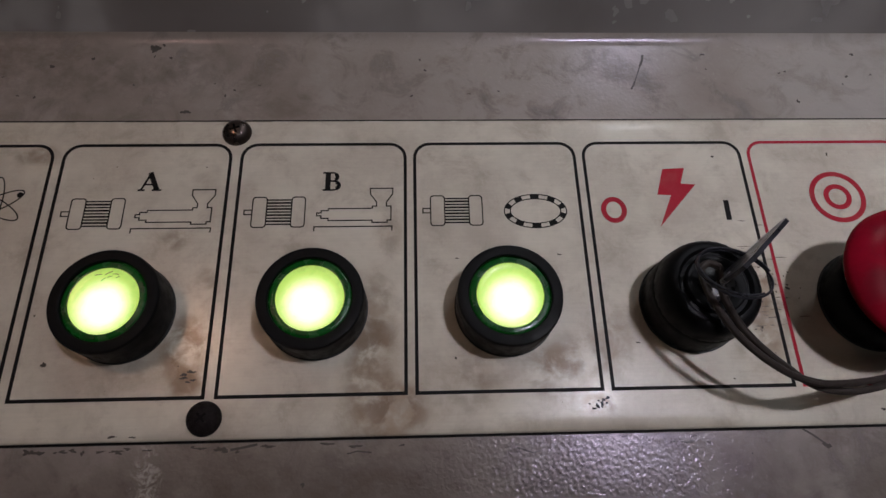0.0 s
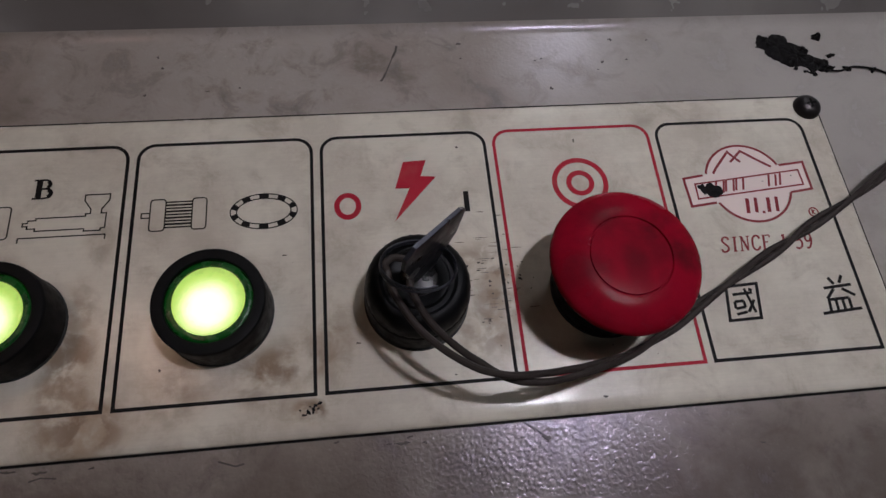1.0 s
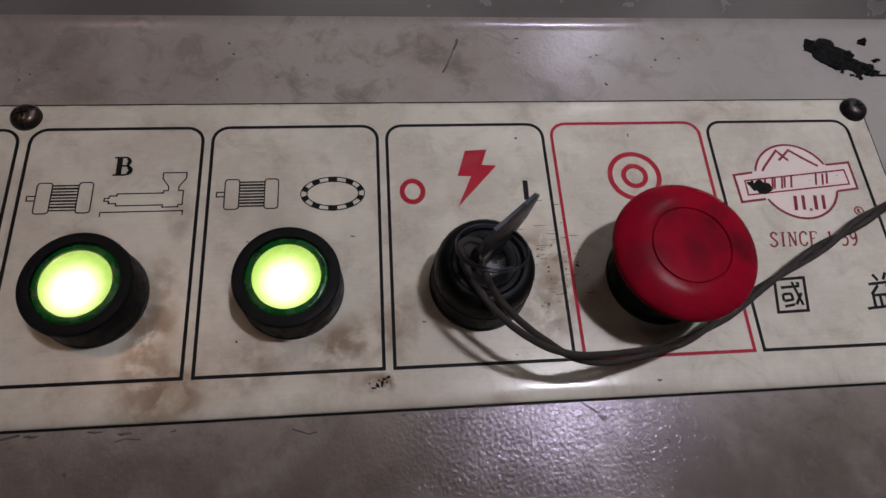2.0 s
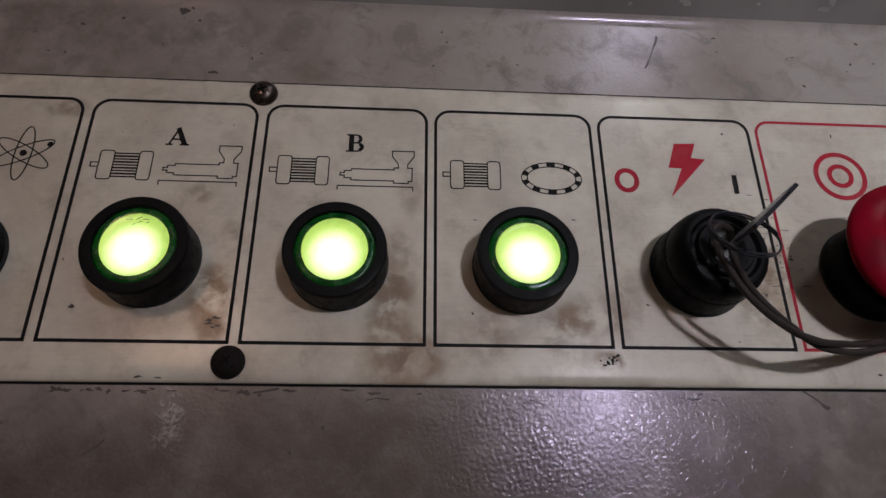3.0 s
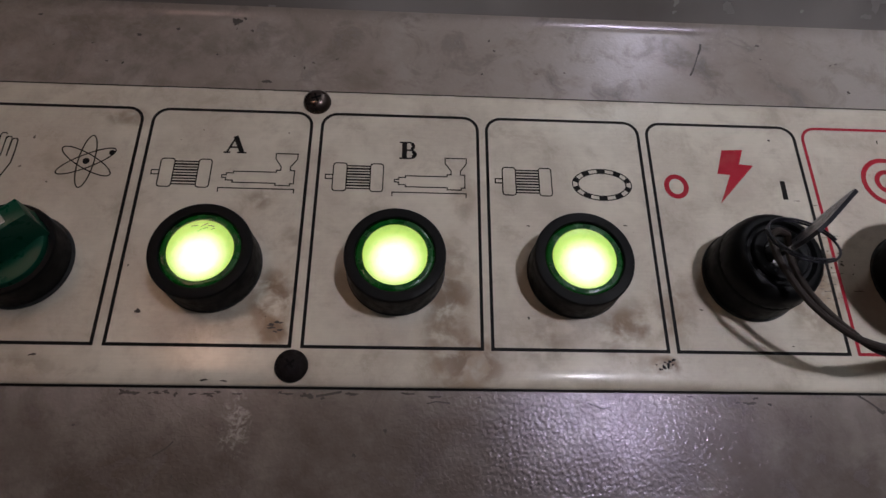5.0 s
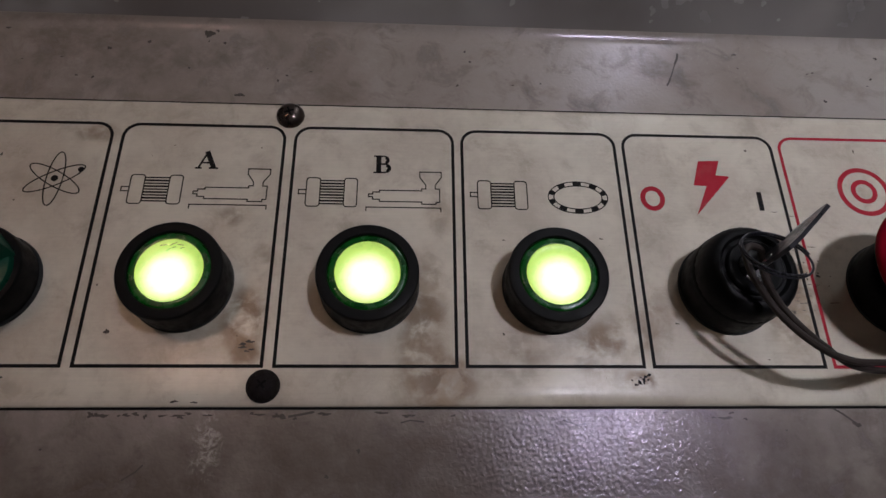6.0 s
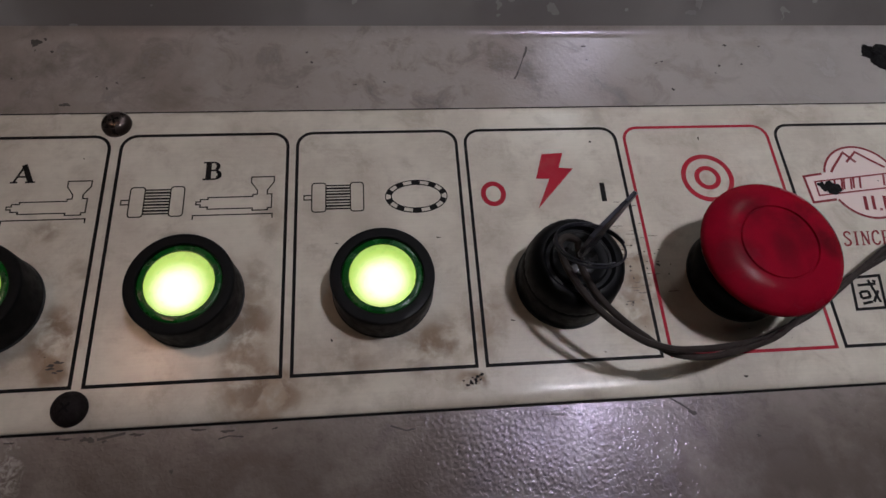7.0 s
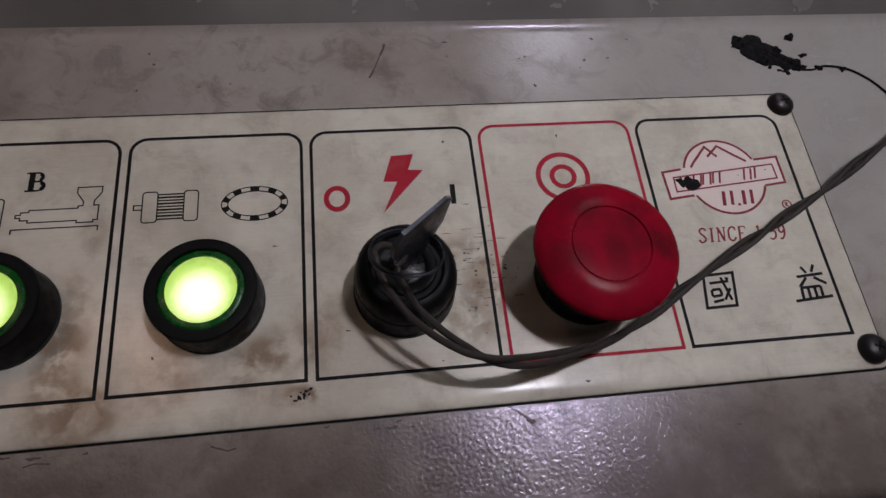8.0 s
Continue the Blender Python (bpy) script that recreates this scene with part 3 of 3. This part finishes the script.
# open palm for manual running, atom for automatic running, screw barrel
bm = bmesh.new()
stroke(bm, smooth_line([(-95.5, 46.5), (-95.8, 49.3), (-97.0, 53.2), (-97.2, 57.0), (-97.0, 58.6)], 4), 0.36)
stroke(bm, [(-95.5, 46.5), (-90.8, 46.5), (-90.3, 48.6), (-88.5, 53.0), (-88.3, 57.5)], 0.36)
for x0, x1, low, top in ((-97.0, -95.5, 58.6, 59.3), (-95.5, -93.8, 58.6, 62.2), (-93.8, -91.9, 61.6, 63.2), (-91.9, -90.2, 61.0, 61.9), (-90.2, -88.4, 57.4, 61.3)):
    stroke(bm, [(x0, low), (x0 + 0.1, top - 0.5), (x0 + 0.5, top), (x1 - 0.4, top), (x1, top - 0.5)], 0.34)
for x, top in ((-95.5, 59.0), (-93.7, 62.0), (-91.9, 62.0), (-90.2, 61.2)):
    stroke(bm, [(x, top), (x - 0.1, 55.2)], 0.34)
stroke(bm, [(-88.4, 60.9), (-88.3, 57.4)], 0.34)
part("manual_mode_symbol", bm, INK, plate)
bm = bmesh.new()
for turn in (28, 88, 150):
    stroke(bm, arc(-67.4, 54.3, 8.8, 2.3, 0, 360, 40, turn)[:-1], 0.34, True)
stroke(bm, arc(-67.4, 54.3, 0.5, 0.5, 0, 360, 12)[:-1], 1.0, True)
stroke(bm, arc(-60.6, 57.4, 0.45, 0.45, 0, 360, 12)[:-1], 0.8, True)
part("automatic_mode_symbol", bm, INK, plate)
barrel = smooth_line([(-121.9, 60.1), (-120.8, 61.5), (-118.0, 62.7), (-108.6, 62.8), (-109.0, 61.6), (-108.4, 60.2), (-108.9, 58.2), (-117.6, 57.8), (-120.7, 58.8)], 3)
part("screw_barrel_tint", prism([(x, y) for x, y in barrel], 0.0, 0.03), ROSE_TINT, plate)
bm = bmesh.new()
stroke(bm, [(x, y) for x, y in barrel], 0.30, True)
stroke(bm, [(-121.9, 61.9), (-118.0, 63.6), (-109.3, 63.9)], 0.42), stroke(bm, [(-122.0, 58.8), (-118.0, 56.9), (-109.4, 56.7)], 0.42)
for a, b in ((-117.6, -117.7), (-115.1, -117.5), (-114.2, -116.6), (-110.4, -112.9), (-109.7, -112.2)):
    stroke(bm, [(a, 57.9), (b, 62.6)], 0.28)
stroke(bm, [(-123.0, 60.3), (-127.0, 60.2)], 0.9), prism([(-126.4, 61.4), (-129.4, 60.2), (-126.4, 59.0)], 0, PRINT, bm)
part("screw_barrel_symbol", bm, ROSE_INK, plate)

# maker's badge as plain shapes: disc outline, banner, peaks and bars
BANNER = [(206.4, 54.2), (212.6, 55.0), (237.4, 57.2), (245.3, 57.9), (245.4, 48.7), (238.4, 47.9), (214.6, 45.8), (206.8, 45.0)]
bm = prism(arc(226.0, 51.9, 12.4, 12.6, 0, 360, 48)[:-1], 0.0, 0.02)
prism(BANNER, 0.0, 0.035, bm)
part("badge_tint", bm, ROSE_TINT, plate)
bm = stroke(bmesh.new(), arc(243.3, 41.0, 1.4, 1.4, 0, 360, 16)[:-1], 0.4, True)
stroke(bm, [(242.9, 40.3), (242.9, 41.7), (243.6, 41.5), (243.0, 41.0), (243.7, 40.3)], 0.3)
part("registered_mark", bm, ROSE_INK, plate)
bm = bmesh.new()
stroke(bm, arc(225.7, 52.0, 12.4, 12.6, 25, 164, 24), 0.7)
stroke(bm, arc(226.4, 51.8, 12.6, 12.8, 208, 342, 24), 0.7)
stroke(bm, BANNER[1::-1] + BANNER[:5:-1], 0.75), stroke(bm, BANNER[2:6], 0.75)
stroke(bm, [(209.5, 52.2), (243.0, 55.3), (243.2, 50.3), (209.4, 47.3)], 0.5, True)
stroke(bm, [(216.0, 55.4), (217.4, 57.2), (222.4, 62.6), (225.6, 58.9)], 0.75)
stroke(bm, [(222.4, 59.0), (226.6, 62.7), (231.0, 59.4), (234.8, 56.8)], 0.75)
part("badge_outline", bm, ROSE_INK, plate)
for x, y, w in ((214.9, 48.9, 2.4), (218.1, 49.2, 2.4), (221.4, 49.5, 2.2), (231.9, 50.2, 2.2), (235.6, 50.5, 0.0)):
    bm = bmesh.new()
    for k in sorted({0.0, w}):
        stroke(bm, [(x + 0.3 + k, y), (x + 1.3 + k, y + 3.9)], 0.62)
    part("badge_bar", bm, ROSE_INK, plate)
for x, w in ((223.3, 2.6), (229.8, 2.6)):
    bm = stroke(bmesh.new(), [(x, 41.8), (x + 0.8, 46.6)], 1.1)
    stroke(bm, [(x + w, 41.9), (x + 0.8 + w, 46.7)], 1.0)
    part("badge_bar", bm, ROSE_INK, plate)
part("badge_bar", stroke(bmesh.new(), [(228.0, 41.5), (228.1, 42.3)], 0.8), ROSE_INK, plate)

# a thin condensed serif line under the badge
GLYPHS = {
    "S": ([(2.2, 3.6), (1.9, 4.3), (1.1, 4.5), (0.4, 4.0), (0.5, 3.1), (1.9, 1.7), (2.1, 0.8), (1.4, 0.1), (0.5, 0.2), (0.1, 1.0)], ()),
    "I": ((), (((0.9, 0.1), (0.9, 4.4), 0.62), ((0.3, 0.1), (1.5, 0.1), 0.3), ((0.3, 4.4), (1.5, 4.4), 0.3))),
    "N": ((), (((0.6, 0.1), (0.6, 4.4), 0.36), ((0.6, 4.4), (2.5, 0.1), 0.66), ((2.5, 0.1), (2.5, 4.4), 0.36), ((0.1, 0.1), (1.1, 0.1), 0.3), ((0.0, 4.4), (0.8, 4.4), 0.3), ((2.0, 4.4), (3.0, 4.4), 0.3))),
    "C": ([(2.4, 3.4), (2.0, 4.3), (1.2, 4.45), (0.4, 3.7), (0.25, 2.3), (0.4, 0.9), (1.2, 0.1), (2.0, 0.3), (2.5, 1.1)], ()),
    "E": ((), (((0.7, 0.1), (0.7, 4.4), 0.62), ((0.2, 0.1), (2.5, 0.1), 0.34), ((0.2, 4.4), (2.4, 4.4), 0.34), ((0.7, 2.3), (1.9, 2.3), 0.34), ((2.5, 0.1), (2.6, 0.9), 0.34), ((2.4, 4.4), (2.5, 3.7), 0.34))),
    "1": ((), (((0.9, 0.1), (0.9, 4.4), 0.6), ((0.3, 0.1), (1.5, 0.1), 0.3), ((0.3, 3.8), (0.9, 4.4), 0.34))),
    "5": ([(2.1, 4.3), (0.7, 4.3), (0.5, 2.7), (1.4, 2.8), (2.1, 2.1), (2.0, 0.8), (1.1, 0.1), (0.2, 0.5)], ()),
    "9": ([(2.1, 3.2), (1.7, 4.3), (0.8, 4.3), (0.3, 3.3), (0.7, 2.3), (1.6, 2.3), (2.1, 3.2), (2.0, 1.4), (1.3, 0.2), (0.5, 0.2)], ()),
}


def serif_line(text, x, y, step):
    bm = bmesh.new()
    for k, c in enumerate(text):
        curve, bars = GLYPHS[c]
        x0 = x + k * step - (0.6 if c == "N" else 0) + (0.1 if c == "I" else 0)
        if curve:
            stroke(bm, [(x0 + p.x + 0.18 * p.y, y + p.y) for p in smooth_line(curve, 4)], 0.56)
        for a, b, w in bars:
            stroke(bm, [(x0 + px + 0.18 * py, y + py) for px, py in (a, b)], w)
    return bm


part("lettering", serif_line("SINCE", 211.8, 30.2, 3.05), ROSE_INK, plate)
part("lettering", serif_line("1", 229.8, 30.2, 3.0), ROSE_INK, plate)
part("lettering", serif_line("59", 234.0, 29.8, 2.9), ROSE_INK, plate)
bm = bmesh.new()
for pts in ([(208.6, 10.4), (210.0, 20.0), (219.0, 20.4), (217.6, 10.6)], ):
    stroke(bm, pts, 0.85, True)
for a, b in (((211.2, 17.6), (217.0, 17.9)), ((211.4, 15.6), (214.0, 15.7)), ((211.2, 13.6), (214.0, 13.9)), ((211.3, 15.6), (211.2, 13.6)), ((213.9, 15.7), (214.0, 13.8)),
             ((215.0, 19.2), (216.6, 12.2)), ((217.0, 15.8), (214.6, 12.4)), ((211.0, 12.0), (214.2, 12.5)), ((216.2, 18.9), (217.2, 18.5))):
    stroke(bm, [a, b], 0.8)
part("maker_mark", bm, INK, plate)
bm = bmesh.new()
for a, b in (((240.4, 20.6), (241.6, 18.6)), ((244.6, 21.0), (243.2, 18.8)), ((238.2, 17.6), (246.6, 18.2)), ((241.0, 17.2), (238.2, 14.4)), ((243.4, 17.2), (246.8, 15.0)),
             ((238.6, 14.2), (238.2, 10.8)), ((238.6, 14.2), (244.6, 14.4)), ((244.6, 14.4), (244.4, 10.8)), ((240.6, 14.2), (240.4, 10.8)), ((242.6, 14.3), (242.5, 10.8)), ((235.6, 10.4), (247.4, 11.2))):
    stroke(bm, [a, b], 0.85)
part("maker_mark", bm, INK, plate)
part("burn_mark", blob(214.6, 49.8, 2.6, 2.5, 41, 0.22, 36, 0.12, 0.15), SOOT_AND_GAP, plate, "black burnt spot")
part("burn_mark", blob(211.6, 50.6, 1.6, 1.3, 42, 0.5, 24, 0.12), SOOT_AND_GAP, plate)

# small scuffs and specks on the plate
for k, (x, y, r, q, seed) in enumerate(((-44.0, 9.0, 0.9, 1.1, 51), (-80.0, 8.0, 0.9, 1.1, 54), (-91.5, 8.2, 0.6, 0.5, 55), (-84.0, 62.0, 0.5, 0.8, 56),
                                        (-85.6, 52.0, 0.5, 0.4, 57), (60.5, 8.8, 0.5, 0.5, 58), (175.5, 69.0, 0.3, 1.2, 59), (140.0, 68.5, 0.5, 0.7, 60), (153.0, 26.5, 0.9, 0.6, 61), (139.0, 31.0, 0.7, 0.4, 62),
                                        (109.0, 12.0, 0.9, 0.3, 63), (61.8, 36.6, 0.7, 0.3, 64), (90.4, 37.4, 0.9, 0.3, 65), (-8.6, 5.0, 1.4, 0.5, 66), (-6.4, 6.4, 1.3, 0.4, 67), (-49.0, 22.0, 0.4, 0.4, 68), (170.4, -6.6, 1.3, 0.35, 69),
                                        (-24.0, -9.0, 1.8, 0.4, 70), (-19.0, -9.2, 1.2, 0.35, 71), (-68.0, -3.0, 1.3, 0.5, 72), (133.0, 2.0, 0.4, 0.3, 73), (-3.6, 32.0, 0.3, 0.3, 74), (188.0, 0.3, 0.8, 0.5, 75))):
    part("speck", blob(x, y, r * 0.62, q * 0.66, seed, 0.5, 20, 0.05), SCUFF, plate)


for k, (x, y, r, q) in enumerate(((95.2, -4.8, 0.55, 0.3), (96.2, -4.2, 0.5, 0.6), (97.4, -3.8, 0.45, 0.75), (97.9, -2.7, 0.4, 0.4), (99.0, -2.2, 0.5, 0.45), (98.6, -3.5, 0.3, 0.25), (96.6, -2.9, 0.3, 0.2), (94.2, -3.6, 0.3, 0.2), (-8.6, 5.8, 1.0, 0.35), (-7.2, 6.6, 0.8, 0.3), (-6.2, 4.4, 0.7, 0.3), (-7.6, 4.0, 0.4, 0.25))):
    part("smudge", blob(x, y, r, q, 400 + k, 0.4, 28, 0.04), INK if k < 8 else SCUFF, plate)


# soot specks flung between the key switch and the emergency stop
rng = random.Random(12)
for k in range(26):
    x, y = rng.gauss(145.5, 4.2), rng.gauss(25.0, 7.5)
    part("speck", blob(x, y, rng.uniform(0.15, 0.62), rng.uniform(0.12, 0.3), 700 + k, 0.4, 12, 0.05), SCUFF, plate)


for k in range(34):
    x, y = rng.gauss(147.0, 6.0), rng.gauss(27.0, 8.5)
    part("smudge", blob(x, y, rng.uniform(0.5, 1.7), rng.uniform(0.06, 0.14), 760 + k, 0.5, 14, 0.035), STREAK, plate)
for k in range(24):
    x, y = rng.uniform(-118, 245), rng.uniform(-7, 72)
    part("speck", blob(x, y, rng.uniform(0.12, 0.32), rng.uniform(0.1, 0.26), 830 + k, 0.5, 10, 0.04), SCUFF, plate)


# ---- screws ----
def pan_screw(at, turn, label, metal):
    ob = thing("screw", at, label, "screw", "screws of the label plate")
    ob.rotation_euler.z = radians(turn)
    bm = lathe([(0, 0.05), (4.3, 0.05), (4.3, 0.5), (4.15, 1.1), (3.7, 1.8), (3.0, 2.4), (2.1, 2.8), (1.1, 3.0), (0, 3.05)], 40)
    part("head", bm, metal, ob)
    # recess drawn as a proud black cross, its inner shade put into the colour
    bm = bmesh.new()
    for a in (0, 90):
        w = [(-1.5, -0.32), (1.5, -0.32), (1.5, 0.32), (-1.5, 0.32)]
        if a:
            w = [(-y, x) for x, y in w]
        prism(w, 2.3, 3.08, bm)
    part("cross_recess", bm, SOOT_AND_GAP, ob)
    return ob


for x, y, turn, note in ((-2.2, 77.4, 20, "rusty brown"), (-2.2, -5.2, 40, "grimy black"), (253.2, 77.3, 5, "dark worn"), (253.2, -5.0, 65, "dark worn")):
    pan_screw(P(x, y), turn, note + " pan-head cross screw in the label plate", {"grimy black": GRIMY, "dark worn": WORN, "rusty brown": STEEL}[note])


# ---- switches ----
AXIS = 22.4


def bezel(ob, r=13.5, h=11.4, inner=10.4):
    part("gasket", lathe([(0, 0.02), (13.7, 0.02), (13.7, 0.7), (0, 0.7)], 48), RUBBER, ob)
    lip = h - 0.05
    return part("bezel", lathe([(r - 0.3, 0.6), (r, 1.0), (r, h - 1.0), (r - 0.1, h - 0.5), (r - 0.35, h - 0.15), (r - 0.8, lip), (r - 1.6, h), (inner + 0.4, h - 0.05), (inner + 0.08, h - 0.3), (inner, h - 0.9), (inner, h - 4), (0, h - 4)], 72), BLACK, ob)


def push_button(i, lit, label, scratches=()):
    ob = thing("push_button", P(i * PITCH + CELL / 2 + 0.1, AXIS), label, "push button", "push buttons on the label plate")
    bezel(ob)
    collar = part("collar", lathe([(10.4, 7.2), (10.4, 10.3), (10.1, 10.7), (9.3, 10.95), (8.65, 10.85), (8.6, 10.4), (8.6, 7.2)], 60), LEAK if lit else GLASS_GREEN, ob, "dark green translucent collar")
    for k in range(6):
        a = 60 * k + 12
        part("lug", prism(arc(0, 0, 9.9, 9.9, a, a + 16, 3) + arc(0, 0, 9.1, 9.1, a + 16, a, 3), 10.6, 11.12), GLASS_GREEN, collar)
    lens = part("lens", lathe([(8.5, 7.2), (8.5, 10.9), (8.3, 11.1), (7.95, 11.15), (7.65, 11.05), (6, 11.12), (3, 11.2), (0, 11.24)], 60), LENS if lit else GREEN, ob, "glowing yellow-green lens" if lit else "")
    for x, y, w, turn in scratches:
        c, s = math.cos(turn) * w, math.sin(turn) * w
        part("scratch", stroke(bmesh.new(), [(x - c, y - s), (x, y + 0.1), (x + c, y + s)], 0.15, z=0.05), SCUFF, lens, at=(0, 0, 11.1))
    return ob


push_button(-1, True, "lit green push button with scratched lens in black round bezel",
            ((-2.2, 6.6, 0.9, 0.1), (0.2, 7.0, 1.0, 0.5), (0.6, 6.0, 0.7, 0.3), (2.0, 6.7, 0.8, -0.1), (-0.8, 5.4, 0.6, 0.7), (2.6, 5.9, 0.5, 0.4)))
for i in (0, 1):
    push_button(i, True, "lit green push button with black round bezel")
push_button(-3, False, "black-rimmed push button at the dark end of the plate")

selector = thing("selector_switch", P(-2 * PITCH + CELL / 2 - 0.1, AXIS), "dark green selector switch with white pointer in black bezel", "selector switch")
bezel(selector, 13.1, 9.6, 11.2)
part("dial", lathe([(11.0, 5.5), (11.0, 9.6), (10.6, 10.3), (9.6, 10.6), (4, 9.9), (0, 9.8)], 60), GREEN, selector)
bm = bmesh.new()
low = [(-12.0, -4.6), (11.2, -4.6), (11.2, 4.6), (-12.0, 4.6)]
top = [(-12.6, -2.9), (11.0, -2.9), (11.0, 2.9), (-12.6, 2.9)]
a = [bm.verts.new((x, y, 9.4)) for x, y in low]
m = [bm.verts.new((x * 0.99, y * 0.74, 12.2)) for x, y in low]
b = [bm.verts.new((x, y, 19.2)) for x, y in top]
bm.faces.new(a[::-1]), bm.faces.new(b)
for lo, hi in ((a, m), (m, b)):
    for k in range(4):
        bm.faces.new((lo[k], lo[(k + 1) % 4], hi[(k + 1) % 4], hi[k]))
bmesh.ops.bevel(bm, geom=bm.edges[:], offset=0.45, segments=2, profile=0.5, affect="EDGES")
grip = part("grip", bm, GREEN, selector)
grip.rotation_euler.z = radians(42)
part("pointer", box(-6.2, 6.2, -1.7, 1.7, 18.6, 19.42, 0.15, 1), WHITE, grip, "white pointer insert")

keyswitch = thing("key_switch", P(2 * PITCH + CELL / 2, AXIS), "black round key switch with key inserted", "key switch")
part("gasket", lathe([(0, 0.02), (13.7, 0.02), (13.7, 0.7), (0, 0.7)], 48), RUBBER, keyswitch)
part("bezel", lathe([(12.9, 0.6), (13.3, 1.0), (13.3, 8.8), (13.15, 9.5), (12.9, 9.9), (0, 9.9)], 72), BLACK, keyswitch)
part("knurled_collar", lathe([(12.9, 9.7), (12.95, 11.5), (12.6, 13.8), (12.0, 15.4), (11.2, 16.5), (10.2, 17.0), (9.4, 17.0), (9.0, 16.6), (8.6, 16.0), (0, 16.0)], 72, 0.010), BLACK, keyswitch)
part("lock_barrel", lathe([(7.6, 15.8), (7.6, 16.8), (7.2, 17.3), (6.4, 17.4), (5.6, 17.0), (0, 16.9)], 48), BLACK, keyswitch)
part("lock_face", lathe([(4.6, 16.7), (4.6, 17.2), (4.2, 17.4), (0, 17.4)], 40), plain("worn_lock_face", (0.010, 0.009, 0.009), 0.28, 0.6, 0.5), keyswitch, "worn metal lock face")

the_key = thing("key", P(2 * PITCH + CELL / 2 + 1.6, AXIS + 1.4, 16.9), "grey flat metal key standing in the lock", "key")
bm = prism([(-2.2, -5.0), (2.2, -5.0), (3.6, 2.0), (9.6, 9.0), (11.4, 18.0), (9.8, 20.0), (-4.6, 22.6), (-7.4, 21.0), (-8.0, 16.0), (-5.6, 8.0), (-3.6, 2.0)], -0.5, 0.5, bevel=0.18)
bow = part("bow", bm, KEY_METAL, the_key)
bow.matrix_basis = Matrix.Rotation(radians(42), 4, "Z") @ Matrix.Rotation(radians(90), 4, "X")
part("eyelet", tube([Vector((x - 4.6, y + 8.8, 0)) for x, y in arc(0, 0, 1.2, 1.2, 0, 360, 18)[:-1]], 0.8, 8, True), NICKEL, bow, "bright metal eyelet")

ring = thing("key_ring", P(124.0, 21.4, 27.2), "thin steel split ring through the key", "key ring")
circle = [Vector((x, y, 0)) for x, y in arc(0, 0, 8.5, 8.5, 0, 360, 48)]
part("coil", tube(circle[:-1], 0.30, 8, True), KEY_METAL, ring)
part("coil", tube([p * 0.985 + Vector((0, 0, 0.75)) for p in circle[:40]], 0.28, 8), KEY_METAL, ring)
ring.rotation_euler = (radians(-29), radians(4), 0)

estop = thing("emergency_stop_button", P(3 * PITCH + CELL / 2, AXIS), "red mushroom emergency stop button with soot stains", "emergency stop")
part("gasket", lathe([(0, 0.02), (14.2, 0.02), (14.2, 0.9), (0, 0.9)], 48), RUBBER, estop)
part("bezel", lathe([(13.8, 0.8), (14.0, 1.2), (14.0, 8.6), (13.2, 9.8), (12.0, 10.2), (0, 10.2)], 72), BLACK, estop)
part("stem", lathe([(12.0, 10.0), (12.0, 16.4), (0, 16.4)], 48), BLACK, estop)
part("mushroom_cap", lathe([(0, 16.0), (13.5, 16.0), (17.2, 17.4), (18.4, 18.2), (18.75, 19.0), (18.6, 19.9), (18.1, 20.6), (16.6, 21.6), (13.6, 22.65), (11.6, 23.1), (10.4, 23.15), (10.25, 22.7), (9.9, 22.7), (9.75, 23.15), (9.2, 23.2), (5, 23.2), (0, 23.2)], 96), RED, estop, "red plastic cap with a fine ring groove")

# ---- the cord ----
LINE = [(119.4, 22.0, 25.3), (120.4, 16.5, 24.5), (125.0, 8.6, 22.8), (132.7, 1.8, 20.8), (141.8, -2.7, 18.6), (150.0, -3.6, 17.0), (158.2, -2.7, 15.0), (167.3, -0.7, 12.0),
        (176.6, 2.2, 8.5), (189.1, 8.4, 5.0), (199.3, 14.5, 3.2), (219.0, 25.2, 2.6), (241.5, 37.0, 2.4), (259.0, 46.0, 3.0), (280.0, 58.5, 3.0), (315.0, 76.0, 1.4), (360.0, 92.0, 0.9), (420.0, 84.0, 0.8)]
cord = thing("cord", P(0, 0, 0), "grey-brown twisted two-strand cord tied to the key ring", "cord")
middle = smooth_line(LINE, 14)
tips = []
for k in (0, 1):
    pts, run = [], 0.0
    for i, p in enumerate(middle):
        a, b = middle[max(i - 1, 0)], middle[min(i + 1, len(middle) - 1)]
        d = (b - a).normalized()
        run += (p - a).length
        side = d.cross(Vector((0, 0, 1))).normalized()
        up = side.cross(d)
        wide = 0.95 + 2.3 * math.exp(-((run - 4) / 19) ** 2)
        turn = math.pi * k + 0.4 + max(run - 30, 0) * 0.10 + 0.7 * math.sin(run * 0.045) + 0.3 * math.sin(run * 0.13 + 1)
        pts.append(p + side * math.cos(turn) * wide + up * math.sin(turn) * min(wide, 1.2))
    part("strand", tube(pts, 0.88, 10), CORD, cord)
    tips.append(pts[0])
over = (tips[0] + tips[1]) / 2 + Vector((-0.6, 2.2, 1.0))
part("knot_loop", tube(smooth_line([tips[0], tips[0] + Vector((-0.2, 1.3, 0.6)), over, tips[1] + Vector((-0.2, 1.3, 0.6)), tips[1]], 8), 0.88, 10), CORD, cord)
